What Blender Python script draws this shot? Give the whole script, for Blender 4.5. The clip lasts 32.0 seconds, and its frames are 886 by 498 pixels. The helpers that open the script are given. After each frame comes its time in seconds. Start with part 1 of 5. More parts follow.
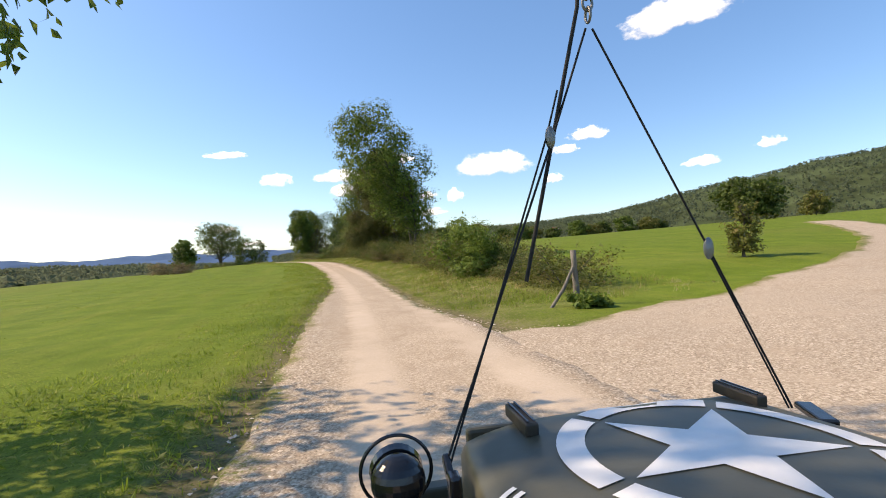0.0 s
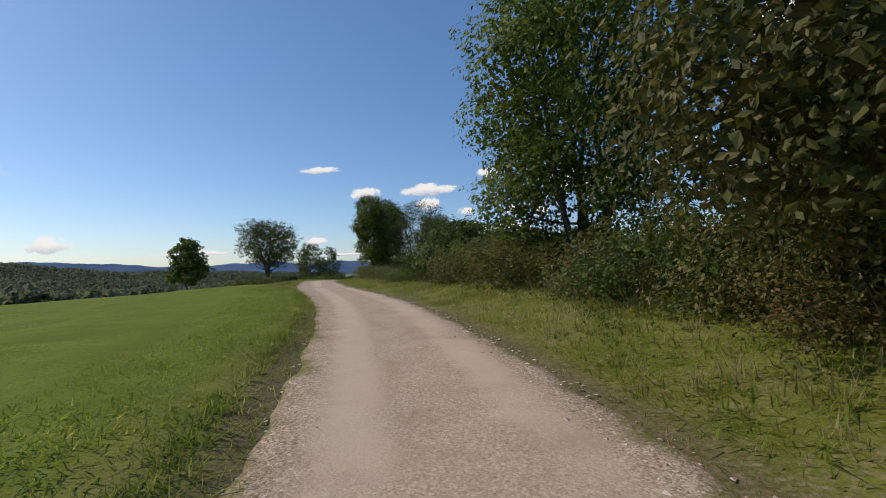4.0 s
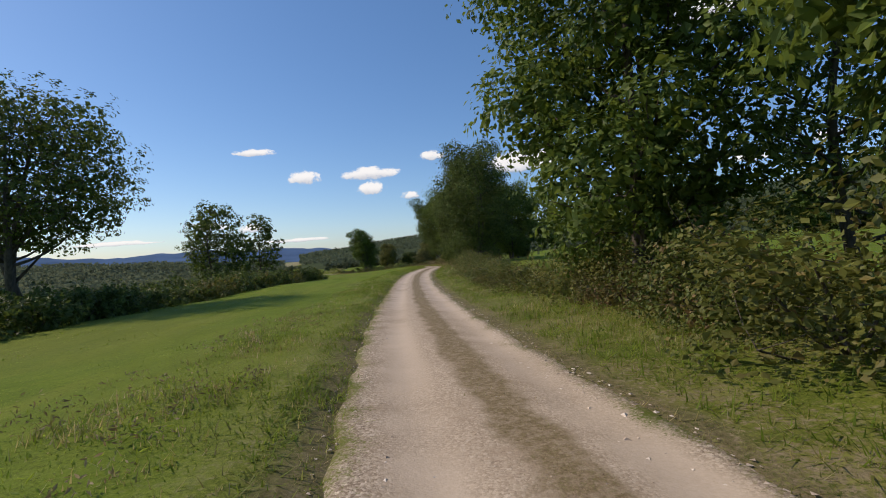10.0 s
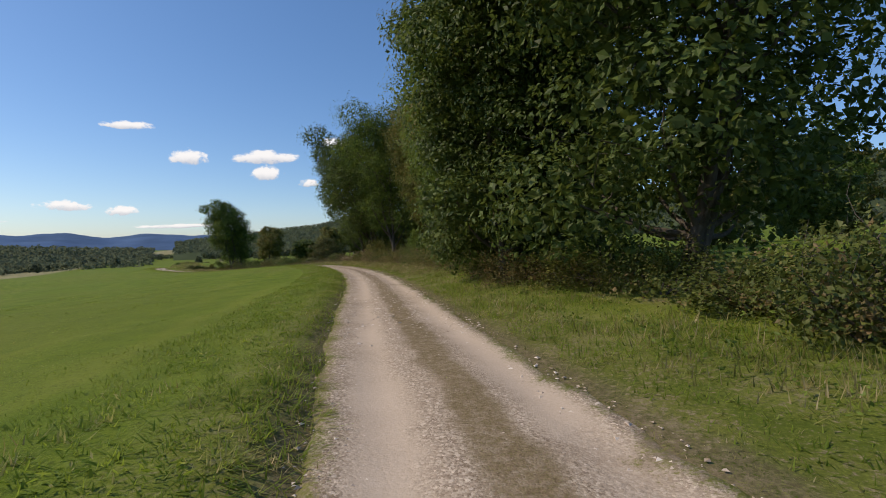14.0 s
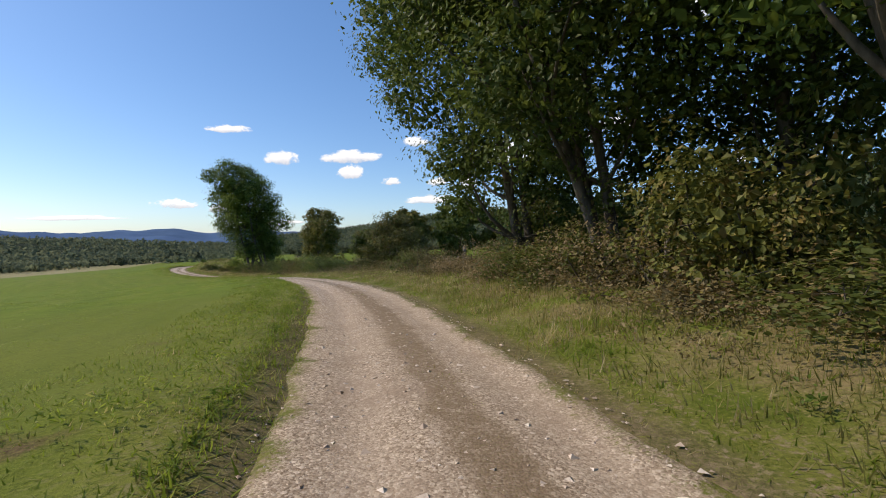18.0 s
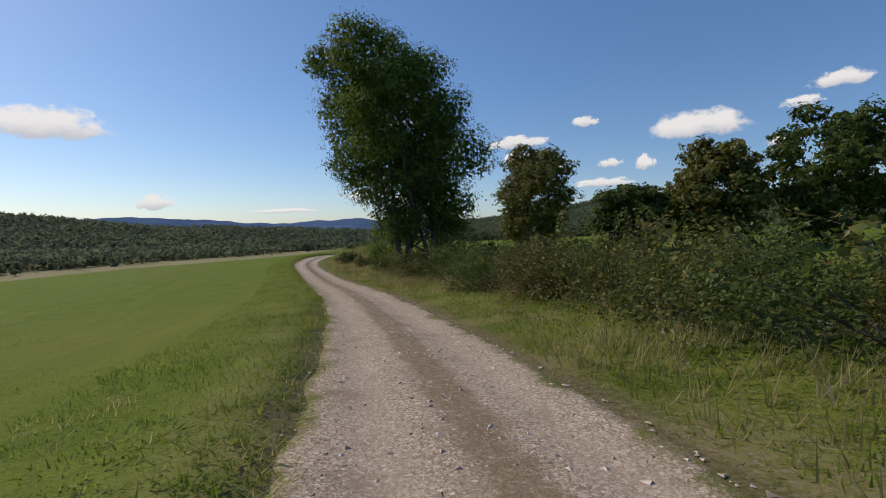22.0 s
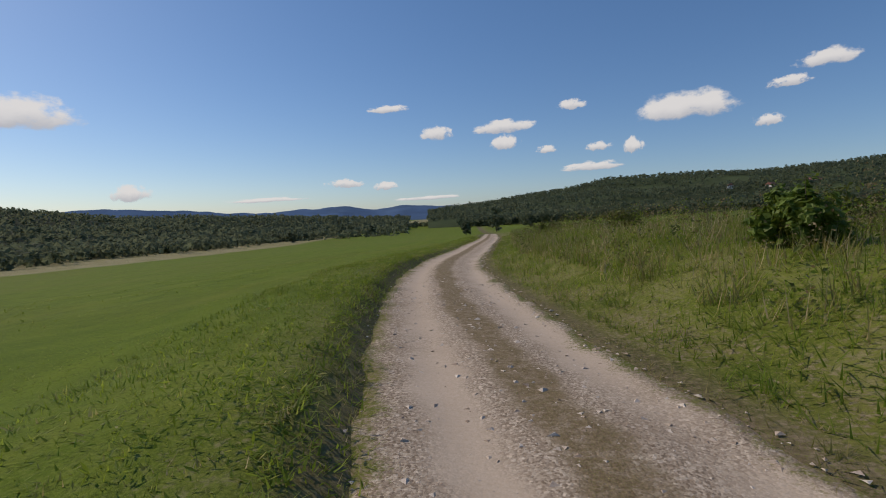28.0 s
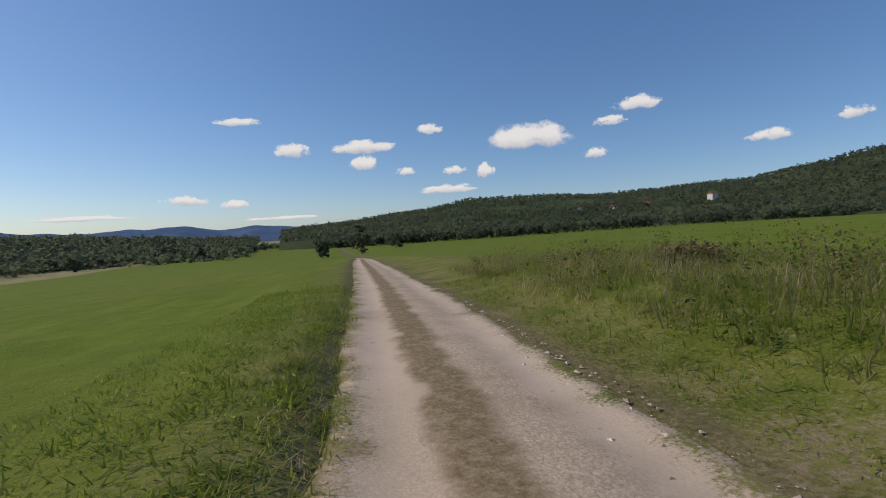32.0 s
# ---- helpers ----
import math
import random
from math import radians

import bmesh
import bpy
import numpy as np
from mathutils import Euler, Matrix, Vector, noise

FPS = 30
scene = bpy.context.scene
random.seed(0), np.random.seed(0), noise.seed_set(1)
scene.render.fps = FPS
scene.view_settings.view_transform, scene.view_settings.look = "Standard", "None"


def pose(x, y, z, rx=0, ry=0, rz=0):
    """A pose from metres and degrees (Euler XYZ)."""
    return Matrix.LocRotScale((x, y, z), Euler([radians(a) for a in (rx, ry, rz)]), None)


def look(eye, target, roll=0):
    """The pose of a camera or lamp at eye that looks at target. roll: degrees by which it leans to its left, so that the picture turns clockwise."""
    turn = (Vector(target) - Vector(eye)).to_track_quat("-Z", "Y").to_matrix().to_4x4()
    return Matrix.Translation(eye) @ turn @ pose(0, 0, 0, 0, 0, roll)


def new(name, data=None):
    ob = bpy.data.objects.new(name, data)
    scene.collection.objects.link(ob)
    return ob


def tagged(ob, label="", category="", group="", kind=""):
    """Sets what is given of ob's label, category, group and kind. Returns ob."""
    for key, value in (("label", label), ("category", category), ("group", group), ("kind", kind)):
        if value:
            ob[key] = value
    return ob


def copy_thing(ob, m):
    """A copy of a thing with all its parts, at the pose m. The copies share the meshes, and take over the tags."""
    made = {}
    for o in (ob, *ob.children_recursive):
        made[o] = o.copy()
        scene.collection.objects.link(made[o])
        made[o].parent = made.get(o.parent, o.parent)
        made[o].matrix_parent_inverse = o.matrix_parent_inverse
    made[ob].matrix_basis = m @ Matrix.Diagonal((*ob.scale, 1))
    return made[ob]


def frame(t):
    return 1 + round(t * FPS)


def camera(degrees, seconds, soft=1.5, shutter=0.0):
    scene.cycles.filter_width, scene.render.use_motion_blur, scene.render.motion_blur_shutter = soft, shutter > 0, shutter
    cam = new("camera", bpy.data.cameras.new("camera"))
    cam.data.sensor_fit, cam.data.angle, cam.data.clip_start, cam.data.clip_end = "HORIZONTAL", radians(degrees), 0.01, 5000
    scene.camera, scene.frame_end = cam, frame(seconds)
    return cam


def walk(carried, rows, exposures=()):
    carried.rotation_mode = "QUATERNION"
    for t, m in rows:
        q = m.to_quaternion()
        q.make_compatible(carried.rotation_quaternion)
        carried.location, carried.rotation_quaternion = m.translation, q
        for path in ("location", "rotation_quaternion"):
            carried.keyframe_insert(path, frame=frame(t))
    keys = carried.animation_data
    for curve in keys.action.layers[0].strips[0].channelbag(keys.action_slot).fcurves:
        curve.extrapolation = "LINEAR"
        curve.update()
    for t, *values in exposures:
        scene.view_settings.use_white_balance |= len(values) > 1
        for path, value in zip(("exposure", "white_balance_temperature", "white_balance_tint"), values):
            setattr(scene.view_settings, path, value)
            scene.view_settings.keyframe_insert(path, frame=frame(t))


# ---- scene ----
cam = camera(85.44, 32.0, soft=1.0, shutter=0.0)
PATH = [
    (0.0, pose(-0.000, -0.000, 1.400, 90.03, 3.04, -17.93)),
    (0.5, pose(0.586, 5.599, 1.185, 90.37, 2.77, -16.56)),
    (1.0, pose(1.157, 11.486, 1.141, 90.55, 2.41, -15.78)),
    (1.5, pose(1.859, 17.350, 1.174, 90.86, 1.85, -15.57)),
    (2.0, pose(2.520, 23.236, 1.213, 90.97, 1.91, -15.22)),
    (2.5, pose(2.920, 28.903, 1.316, 91.22, 1.85, -15.16)),
    (3.0, pose(3.014, 34.575, 1.418, 91.59, 1.97, -14.34)),
    (3.5, pose(2.948, 40.727, 1.535, 92.12, 1.58, -11.93)),
    (4.0, pose(3.367, 46.935, 1.702, 92.14, 1.51, -8.12)),
    (4.5, pose(3.631, 52.781, 1.897, 91.99, 1.62, -4.50)),
    (5.0, pose(3.030, 58.611, 1.970, 91.72, 1.87, -1.78)),
    (5.5, pose(2.062, 64.434, 2.001, 91.49, 2.09, -0.02)),
    (6.0, pose(0.935, 70.232, 2.016, 91.35, 2.31, 0.67)),
    (6.5, pose(-0.207, 75.968, 2.020, 91.29, 2.60, 0.61)),
    (7.0, pose(-1.211, 81.606, 2.007, 91.17, 3.00, 0.66)),
    (7.5, pose(-1.964, 87.202, 1.960, 91.14, 2.84, -0.82)),
    (8.0, pose(-2.469, 92.910, 2.009, 90.80, 3.10, -3.92)),
    (8.5, pose(-2.646, 98.718, 2.014, 90.44, 3.37, -7.22)),
    (9.0, pose(-2.522, 104.662, 1.955, 90.13, 3.57, -10.25)),
    (9.5, pose(-2.231, 110.660, 1.811, 90.17, 3.27, -12.77)),
    (10.0, pose(-1.619, 116.994, 1.600, 90.10, 2.75, -14.90)),
    (10.5, pose(-0.662, 123.786, 1.375, 89.82, 2.41, -16.80)),
    (11.0, pose(0.460, 130.859, 1.174, 89.50, 2.56, -18.28)),
    (11.5, pose(1.673, 138.077, 1.007, 89.33, 2.34, -19.30)),
    (12.0, pose(2.940, 145.278, 0.930, 89.29, 2.07, -20.27)),
    (12.5, pose(4.343, 152.353, 0.898, 89.45, 1.41, -21.98)),
    (13.0, pose(6.041, 159.280, 0.882, 89.53, 0.74, -23.93)),
    (13.5, pose(7.945, 166.091, 0.811, 89.27, 0.36, -25.98)),
    (14.0, pose(9.802, 172.900, 0.668, 89.00, 0.85, -26.75)),
    (14.5, pose(11.685, 179.608, 0.500, 88.68, 0.96, -27.52)),
    (15.0, pose(13.600, 186.127, 0.328, 88.36, 0.80, -28.61)),
    (15.5, pose(15.500, 192.374, 0.165, 88.17, 0.45, -29.23)),
    (16.0, pose(17.263, 198.276, 0.017, 88.33, 0.24, -27.25)),
    (16.5, pose(18.841, 203.995, -0.135, 88.47, 0.31, -25.02)),
    (17.0, pose(20.155, 209.632, -0.286, 88.64, 0.64, -22.60)),
    (17.5, pose(21.164, 215.215, -0.441, 88.73, 0.65, -20.06)),
    (18.0, pose(21.891, 220.718, -0.572, 88.87, 0.26, -17.36)),
    (18.5, pose(22.441, 226.174, -0.684, 88.94, -0.09, -14.84)),
    (19.0, pose(22.763, 231.719, -0.831, 88.76, -0.03, -12.72)),
    (19.5, pose(22.861, 237.411, -1.021, 88.50, 0.47, -10.50)),
    (20.0, pose(22.792, 242.833, -1.241, 88.29, 1.05, -8.07)),
    (20.5, pose(22.364, 248.282, -1.459, 88.17, 1.48, -5.32)),
    (21.0, pose(21.602, 253.693, -1.713, 88.15, 1.52, -2.35)),
    (21.5, pose(20.654, 259.131, -2.022, 87.82, 1.39, -0.07)),
    (22.0, pose(19.707, 264.399, -2.405, 87.49, 0.93, 2.18)),
    (22.5, pose(18.455, 269.650, -2.822, 87.28, 0.69, 4.23)),
    (23.0, pose(17.101, 275.005, -3.180, 87.06, 0.72, 6.03)),
    (23.5, pose(15.496, 280.195, -3.531, 86.91, 0.75, 8.38)),
    (24.0, pose(13.706, 285.234, -3.803, 86.97, 0.31, 10.47)),
    (24.5, pose(11.640, 290.284, -4.141, 86.80, -0.17, 11.75)),
    (25.0, pose(9.603, 295.261, -4.450, 86.77, -0.60, 12.41)),
    (25.5, pose(7.684, 300.138, -4.662, 86.85, -0.24, 12.90)),
    (26.0, pose(5.629, 305.219, -4.730, 87.09, 0.38, 12.52)),
    (26.5, pose(3.575, 310.481, -4.754, 87.17, 0.75, 11.40)),
    (27.0, pose(1.636, 315.907, -4.766, 86.94, 1.13, 9.38)),
    (27.5, pose(-0.060, 321.491, -4.784, 86.45, 1.72, 5.99)),
    (28.0, pose(-1.370, 327.228, -4.830, 85.93, 1.96, 0.39)),
    (28.5, pose(-2.199, 333.098, -4.938, 85.73, 2.04, -5.62)),
    (29.0, pose(-2.504, 339.089, -5.105, 85.99, 1.70, -10.65)),
    (29.5, pose(-2.315, 345.162, -5.312, 86.29, 1.54, -13.78)),
    (30.0, pose(-1.769, 351.306, -5.540, 86.32, 1.40, -15.33)),
    (30.5, pose(-1.000, 357.510, -5.764, 86.65, 1.10, -16.19)),
    (31.0, pose(-0.105, 363.743, -5.972, 87.22, 1.01, -16.72)),
    (31.5, pose(0.796, 369.992, -6.141, 87.62, 1.54, -16.65)),
    (32.0, pose(1.649, 376.272, -6.272, 87.88, 1.98, -16.14)),
]
EXPOSURES = [(0.0, 0.55, 8000, 15), (0.4, 0.34, 7500, 15), (1.2, -0.21, 7000, 15), (2.0, -0.31, 7000, 15), (4.0, -0.41, 7000, 15), (6.5, -0.71, 7000, 15), (7.5, -0.66, 7000, 15), (9.0, -0.41, 7000, 15), (11.0, -0.26, 7000, 15), (12.0, -0.41, 7000, 15), (13.0, -0.36, 7000, 15), (16.0, -0.13, 7000, 15), (18.0, -0.06, 7000, 15), (20.0, -0.46, 7000, 15), (23.0, -0.53, 7000, 15), (25.0, -0.59, 7000, 15), (28.0, -0.76, 7000, 15), (30.0, -0.61, 7000, 15), (32.0, -0.61, 7000, 15)]
walk(cam, PATH, EXPOSURES)

# ---------------------------------------------------------------- sky and sun
SUN_AZ, SUN_EL = radians(65), radians(40)      # left of +y, above the horizon
to_sun = Vector((-math.sin(SUN_AZ) * math.cos(SUN_EL), math.cos(SUN_AZ) * math.cos(SUN_EL), math.sin(SUN_EL)))
world = bpy.data.worlds.new("sky")
scene.world = world
world.use_nodes = True
wn = world.node_tree.nodes
sky = wn.new("ShaderNodeTexSky")
sky.sky_type, sky.sun_disc = "NISHITA", False
sky.sun_elevation, sky.sun_rotation = SUN_EL, -SUN_AZ
sky.altitude, sky.air_density, sky.dust_density, sky.ozone_density = 900, 1.0, 1.1, 2.0
deep = wn.new("ShaderNodeHueSaturation")
deep.inputs["Hue"].default_value, deep.inputs["Saturation"].default_value, deep.inputs["Value"].default_value = 0.4985, 1.15, 1.0
world.node_tree.links.new(sky.outputs[0], deep.inputs["Color"])
veil = wn.new("ShaderNodeMix")
veil.data_type = "RGBA"
veil.inputs[0].default_value, veil.inputs[7].default_value = 0.13, (1.4, 3.3, 6.8, 1)
world.node_tree.links.new(deep.outputs[0], veil.inputs[6])
air = wn.new("ShaderNodeMix")
air.data_type, air.blend_type = "RGBA", "MULTIPLY"
air.inputs[0].default_value, air.inputs[7].default_value = 1.0, (0.87, 0.98, 1.09, 1)
world.node_tree.links.new(veil.outputs[2], air.inputs[6])
world.node_tree.links.new(air.outputs[2], wn["Background"].inputs[0])
wn["Background"].inputs[1].default_value = 0.15
sun = new("sun", bpy.data.lights.new("sun", "SUN"))
sun.data.energy, sun.data.angle, sun.data.color = 3.8, radians(0.55), (1.0, 0.885, 0.73)
sun.matrix_world = look(to_sun * 50, (0, 0, 0))
scene.view_settings.exposure = 0.0

# ---------------------------------------------------------------- materials
def material(name, rough=0.9, metal=0.0, spec=0.3):
    m = bpy.data.materials.new(name)
    m.use_nodes = True
    t = m.node_tree
    b = t.nodes["Principled BSDF"]
    b.inputs["Roughness"].default_value, b.inputs["Metallic"].default_value = rough, metal
    b.inputs["Specular IOR Level"].default_value = spec
    return m, t, b


def node(t, kind, **kw):
    n = t.nodes.new(kind)
    for k, v in kw.items():
        if k == "op":
            n.operation = v
        elif k == "vals":
            for i, x in v.items():
                n.inputs[i].default_value = x
    return n


def link(t, a, b):
    t.links.new(a, b)


def noise_of(t, vec, scale, detail=4.0, rough=0.55):
    n = t.nodes.new("ShaderNodeTexNoise")
    n.inputs["Scale"].default_value, n.inputs["Detail"].default_value, n.inputs["Roughness"].default_value = scale, detail, rough
    link(t, vec, n.inputs["Vector"])
    return n.outputs["Fac"]


def ramp(t, fac, stops):
    n = t.nodes.new("ShaderNodeValToRGB")
    e = n.color_ramp.elements
    while len(e) < len(stops):
        e.new(0.5)
    for i, (p, c) in enumerate(stops):
        e[i].position, e[i].color = p, (*c, 1) if len(c) == 3 else c
    link(t, fac, n.inputs[0])
    return n.outputs[0]


def mix(t, fac, a, b):
    n = t.nodes.new("ShaderNodeMix")
    n.data_type = "RGBA"
    for s, v in ((n.inputs[0], fac), (n.inputs[6], a), (n.inputs[7], b)):
        if isinstance(v, (int, float)):
            s.default_value = v
        elif isinstance(v, tuple):
            s.default_value = (*v, 1)
        else:
            link(t, v, s)
    return n.outputs[2]


def mathn(t, op, a, b=0.0, clamp=False):
    n = t.nodes.new("ShaderNodeMath")
    n.operation, n.use_clamp = op, clamp
    for i, v in enumerate((a, b)):
        if isinstance(v, (int, float)):
            n.inputs[i].default_value = v
        else:
            link(t, v, n.inputs[i])
    return n.outputs[0]


def smooth(t, v, a, b):
    n = t.nodes.new("ShaderNodeMapRange")
    n.interpolation_type = "SMOOTHSTEP"
    link(t, v, n.inputs[0])
    n.inputs[1].default_value, n.inputs[2].default_value = a, b
    return n.outputs[0]


def bump(t, b, height, strength, dist=0.02):
    n = t.nodes.new("ShaderNodeBump")
    n.inputs["Strength"].default_value, n.inputs["Distance"].default_value = strength, dist
    link(t, height, n.inputs["Height"])
    link(t, n.outputs[0], b.inputs["Normal"])


def coords(t, which="Object"):
    return t.nodes.new("ShaderNodeTexCoord").outputs[which]


def verge_colour(t, mid, fine, blade):
    """Trodden dry grass with bare earth showing, at the edge of the gravel."""
    dry = ramp(t, mid, [(0.3, (0.09, 0.125, 0.016)), (0.5, (0.155, 0.165, 0.036)), (0.7, (0.25, 0.225, 0.08))])
    soil = ramp(t, fine, [(0.3, (0.15, 0.11, 0.065)), (0.7, (0.33, 0.26, 0.17))])
    col = mix(t, smooth(t, mathn(t, "ADD", fine, mathn(t, "MULTIPLY", mid, 0.5)), 0.72, 0.90), dry, soil)
    return mix(t, mathn(t, "MULTIPLY", smooth(t, blade, 0.5, 0.7), 0.4), col, (0.10, 0.10, 0.035))


def ground_material():
    m, t, b = material("meadow_ground", 0.95, spec=0.1)
    c = coords(t)
    uv = node(t, "ShaderNodeSeparateXYZ")
    tuv = coords(t, "UV")
    link(t, tuv, uv.inputs[0])
    u, s = uv.outputs[0], uv.outputs[1]
    big, mid, fine, blade = noise_of(t, c, 0.05, 3), noise_of(t, c, 0.9, 5), noise_of(t, c, 14, 4, 0.7), noise_of(t, c, 55, 3, 0.7)
    lay = t.nodes.new("ShaderNodeMapping")
    lay.inputs["Scale"].default_value = (0.75, 0.07, 1)
    link(t, tuv, lay.inputs[0])
    swath = noise_of(t, lay.outputs[0], 1.0, 4, 0.6)
    field = ramp(t, mid, [(0.3, (0.082, 0.138, 0.007)), (0.5, (0.114, 0.178, 0.011)), (0.72, (0.162, 0.222, 0.02))])
    field = mix(t, smooth(t, big, 0.45, 0.7), field, (0.143, 0.174, 0.024))
    field = mix(t, mathn(t, "MULTIPLY", smooth(t, swath, 0.48, 0.68), 0.55), field, (0.20, 0.226, 0.032))
    field = mix(t, mathn(t, "MULTIPLY", smooth(t, swath, 0.46, 0.3), 0.5), field, (0.09, 0.13, 0.009))
    field = mix(t, mathn(t, "MULTIPLY", smooth(t, fine, 0.58, 0.8), 0.6), field, (0.085, 0.125, 0.016))
    field = mix(t, mathn(t, "MULTIPLY", smooth(t, blade, 0.5, 0.3), 0.4), field, (0.23, 0.28, 0.05))
    au = mathn(t, "ABSOLUTE", u)
    patch = noise_of(t, c, 0.33, 3)
    wob = mathn(t, "ADD", au, mathn(t, "MULTIPLY", mathn(t, "SUBTRACT", mid, 0.5), 2.2))
    wide = mathn(t, "ADD", wob, mathn(t, "MULTIPLY", mathn(t, "SUBTRACT", patch, 0.5), 7.0))
    edge = verge_colour(t, mid, fine, blade)
    verge = mathn(t, "SUBTRACT", 1.0, smooth(t, wide, 2.4, 5.4))
    worn = mathn(t, "ADD", 0.12, mathn(t, "MULTIPLY", smooth(t, u, -1.0, 1.0), 0.48))
    col = mix(t, mathn(t, "MULTIPLY", verge, worn), field, edge)
    bank = mathn(t, "MULTIPLY", smooth(t, u, 1.8, 3.0), mathn(t, "MULTIPLY", smooth(t, u, 9, 6), smooth(t, s, 8, 14)))
    col = mix(t, mathn(t, "MULTIPLY", bank, mathn(t, "MULTIPLY", smooth(t, patch, 0.38, 0.62), 0.75)), col, edge)
    col = mix(t, mathn(t, "MULTIPLY", mathn(t, "SUBTRACT", 1.0, smooth(t, wob, 2.0, 3.0)), mathn(t, "ADD", 0.4, worn)), col, edge)
    wild = mathn(t, "MULTIPLY", mathn(t, "MULTIPLY", smooth(t, u, 2.2, 3.2), smooth(t, u, 9, 7)), mathn(t, "MULTIPLY", smooth(t, s, 192, 204), smooth(t, s, 268, 250)))
    col = mix(t, mathn(t, "MULTIPLY", wild, smooth(t, mathn(t, "ADD", mid, mathn(t, "MULTIPLY", patch, 0.5)), 0.55, 0.85)), col, ramp(t, fine, [(0.3, (0.15, 0.115, 0.055)), (0.7, (0.30, 0.235, 0.125))]))
    # bare crumbling earth where the turf ends
    rim = t.nodes.new("ShaderNodeUVMap")
    rim.uv_map = "edge"
    rx = node(t, "ShaderNodeSeparateXYZ")
    link(t, rim.outputs[0], rx.inputs[0])
    off = mathn(t, "ADD", rx.outputs[0], mathn(t, "ADD", mathn(t, "MULTIPLY", mathn(t, "SUBTRACT", mid, 0.5), 0.9), mathn(t, "MULTIPLY", mathn(t, "SUBTRACT", fine, 0.5), 0.6)))
    bare = mathn(t, "MULTIPLY", mathn(t, "SUBTRACT", 1.0, smooth(t, off, 0.1, 0.5)), 0.8)
    col = mix(t, bare, col, ramp(t, fine, [(0.3, (0.09, 0.066, 0.04)), (0.7, (0.25, 0.19, 0.125))]))
    # the worn earth step beside the bend
    scar = mathn(t, "MULTIPLY", mathn(t, "MULTIPLY", smooth(t, u, -4.1, -3.5), smooth(t, u, -2.6, -3.0)), mathn(t, "MULTIPLY", smooth(t, s, 198, 206), smooth(t, s, 262, 240)))
    col = mix(t, mathn(t, "MULTIPLY", scar, smooth(t, mathn(t, "ADD", mid, mathn(t, "MULTIPLY", patch, 0.6)), 0.84, 1.02)), col, ramp(t, fine, [(0.3, (0.07, 0.045, 0.025)), (0.7, (0.20, 0.135, 0.075))]))
    far = mathn(t, "MULTIPLY", smooth(t, u, -106, -114), smooth(t, u, -230, -200))
    far = mathn(t, "MULTIPLY", far, smooth(t, s, 320, 350))
    straw = ramp(t, noise_of(t, c, 0.12, 2), [(0.4, (0.36, 0.31, 0.18)), (0.6, (0.30, 0.27, 0.13))])
    col = mix(t, far, col, straw)
    link(t, col, b.inputs["Base Color"])
    tuft = noise_of(t, c, 5.5, 6, 0.72)
    turf = noise_of(t, c, 26, 5, 0.8)
    clump = mathn(t, "MULTIPLY", smooth(t, turf, 0.47, 0.62), mathn(t, "ADD", 0.3, smooth(t, tuft, 0.42, 0.62)))
    col = mix(t, mathn(t, "MULTIPLY", clump, 0.85), col, (0.07, 0.095, 0.012))
    col = mix(t, mathn(t, "MULTIPLY", smooth(t, turf, 0.48, 0.36), 0.6), col, (0.21, 0.242, 0.042))
    link(t, col, b.inputs["Base Color"])
    bump(t, b, mathn(t, "ADD", mathn(t, "ADD", turf, mathn(t, "MULTIPLY", tuft, 1.5)), blade), 0.45, 0.02)
    return m


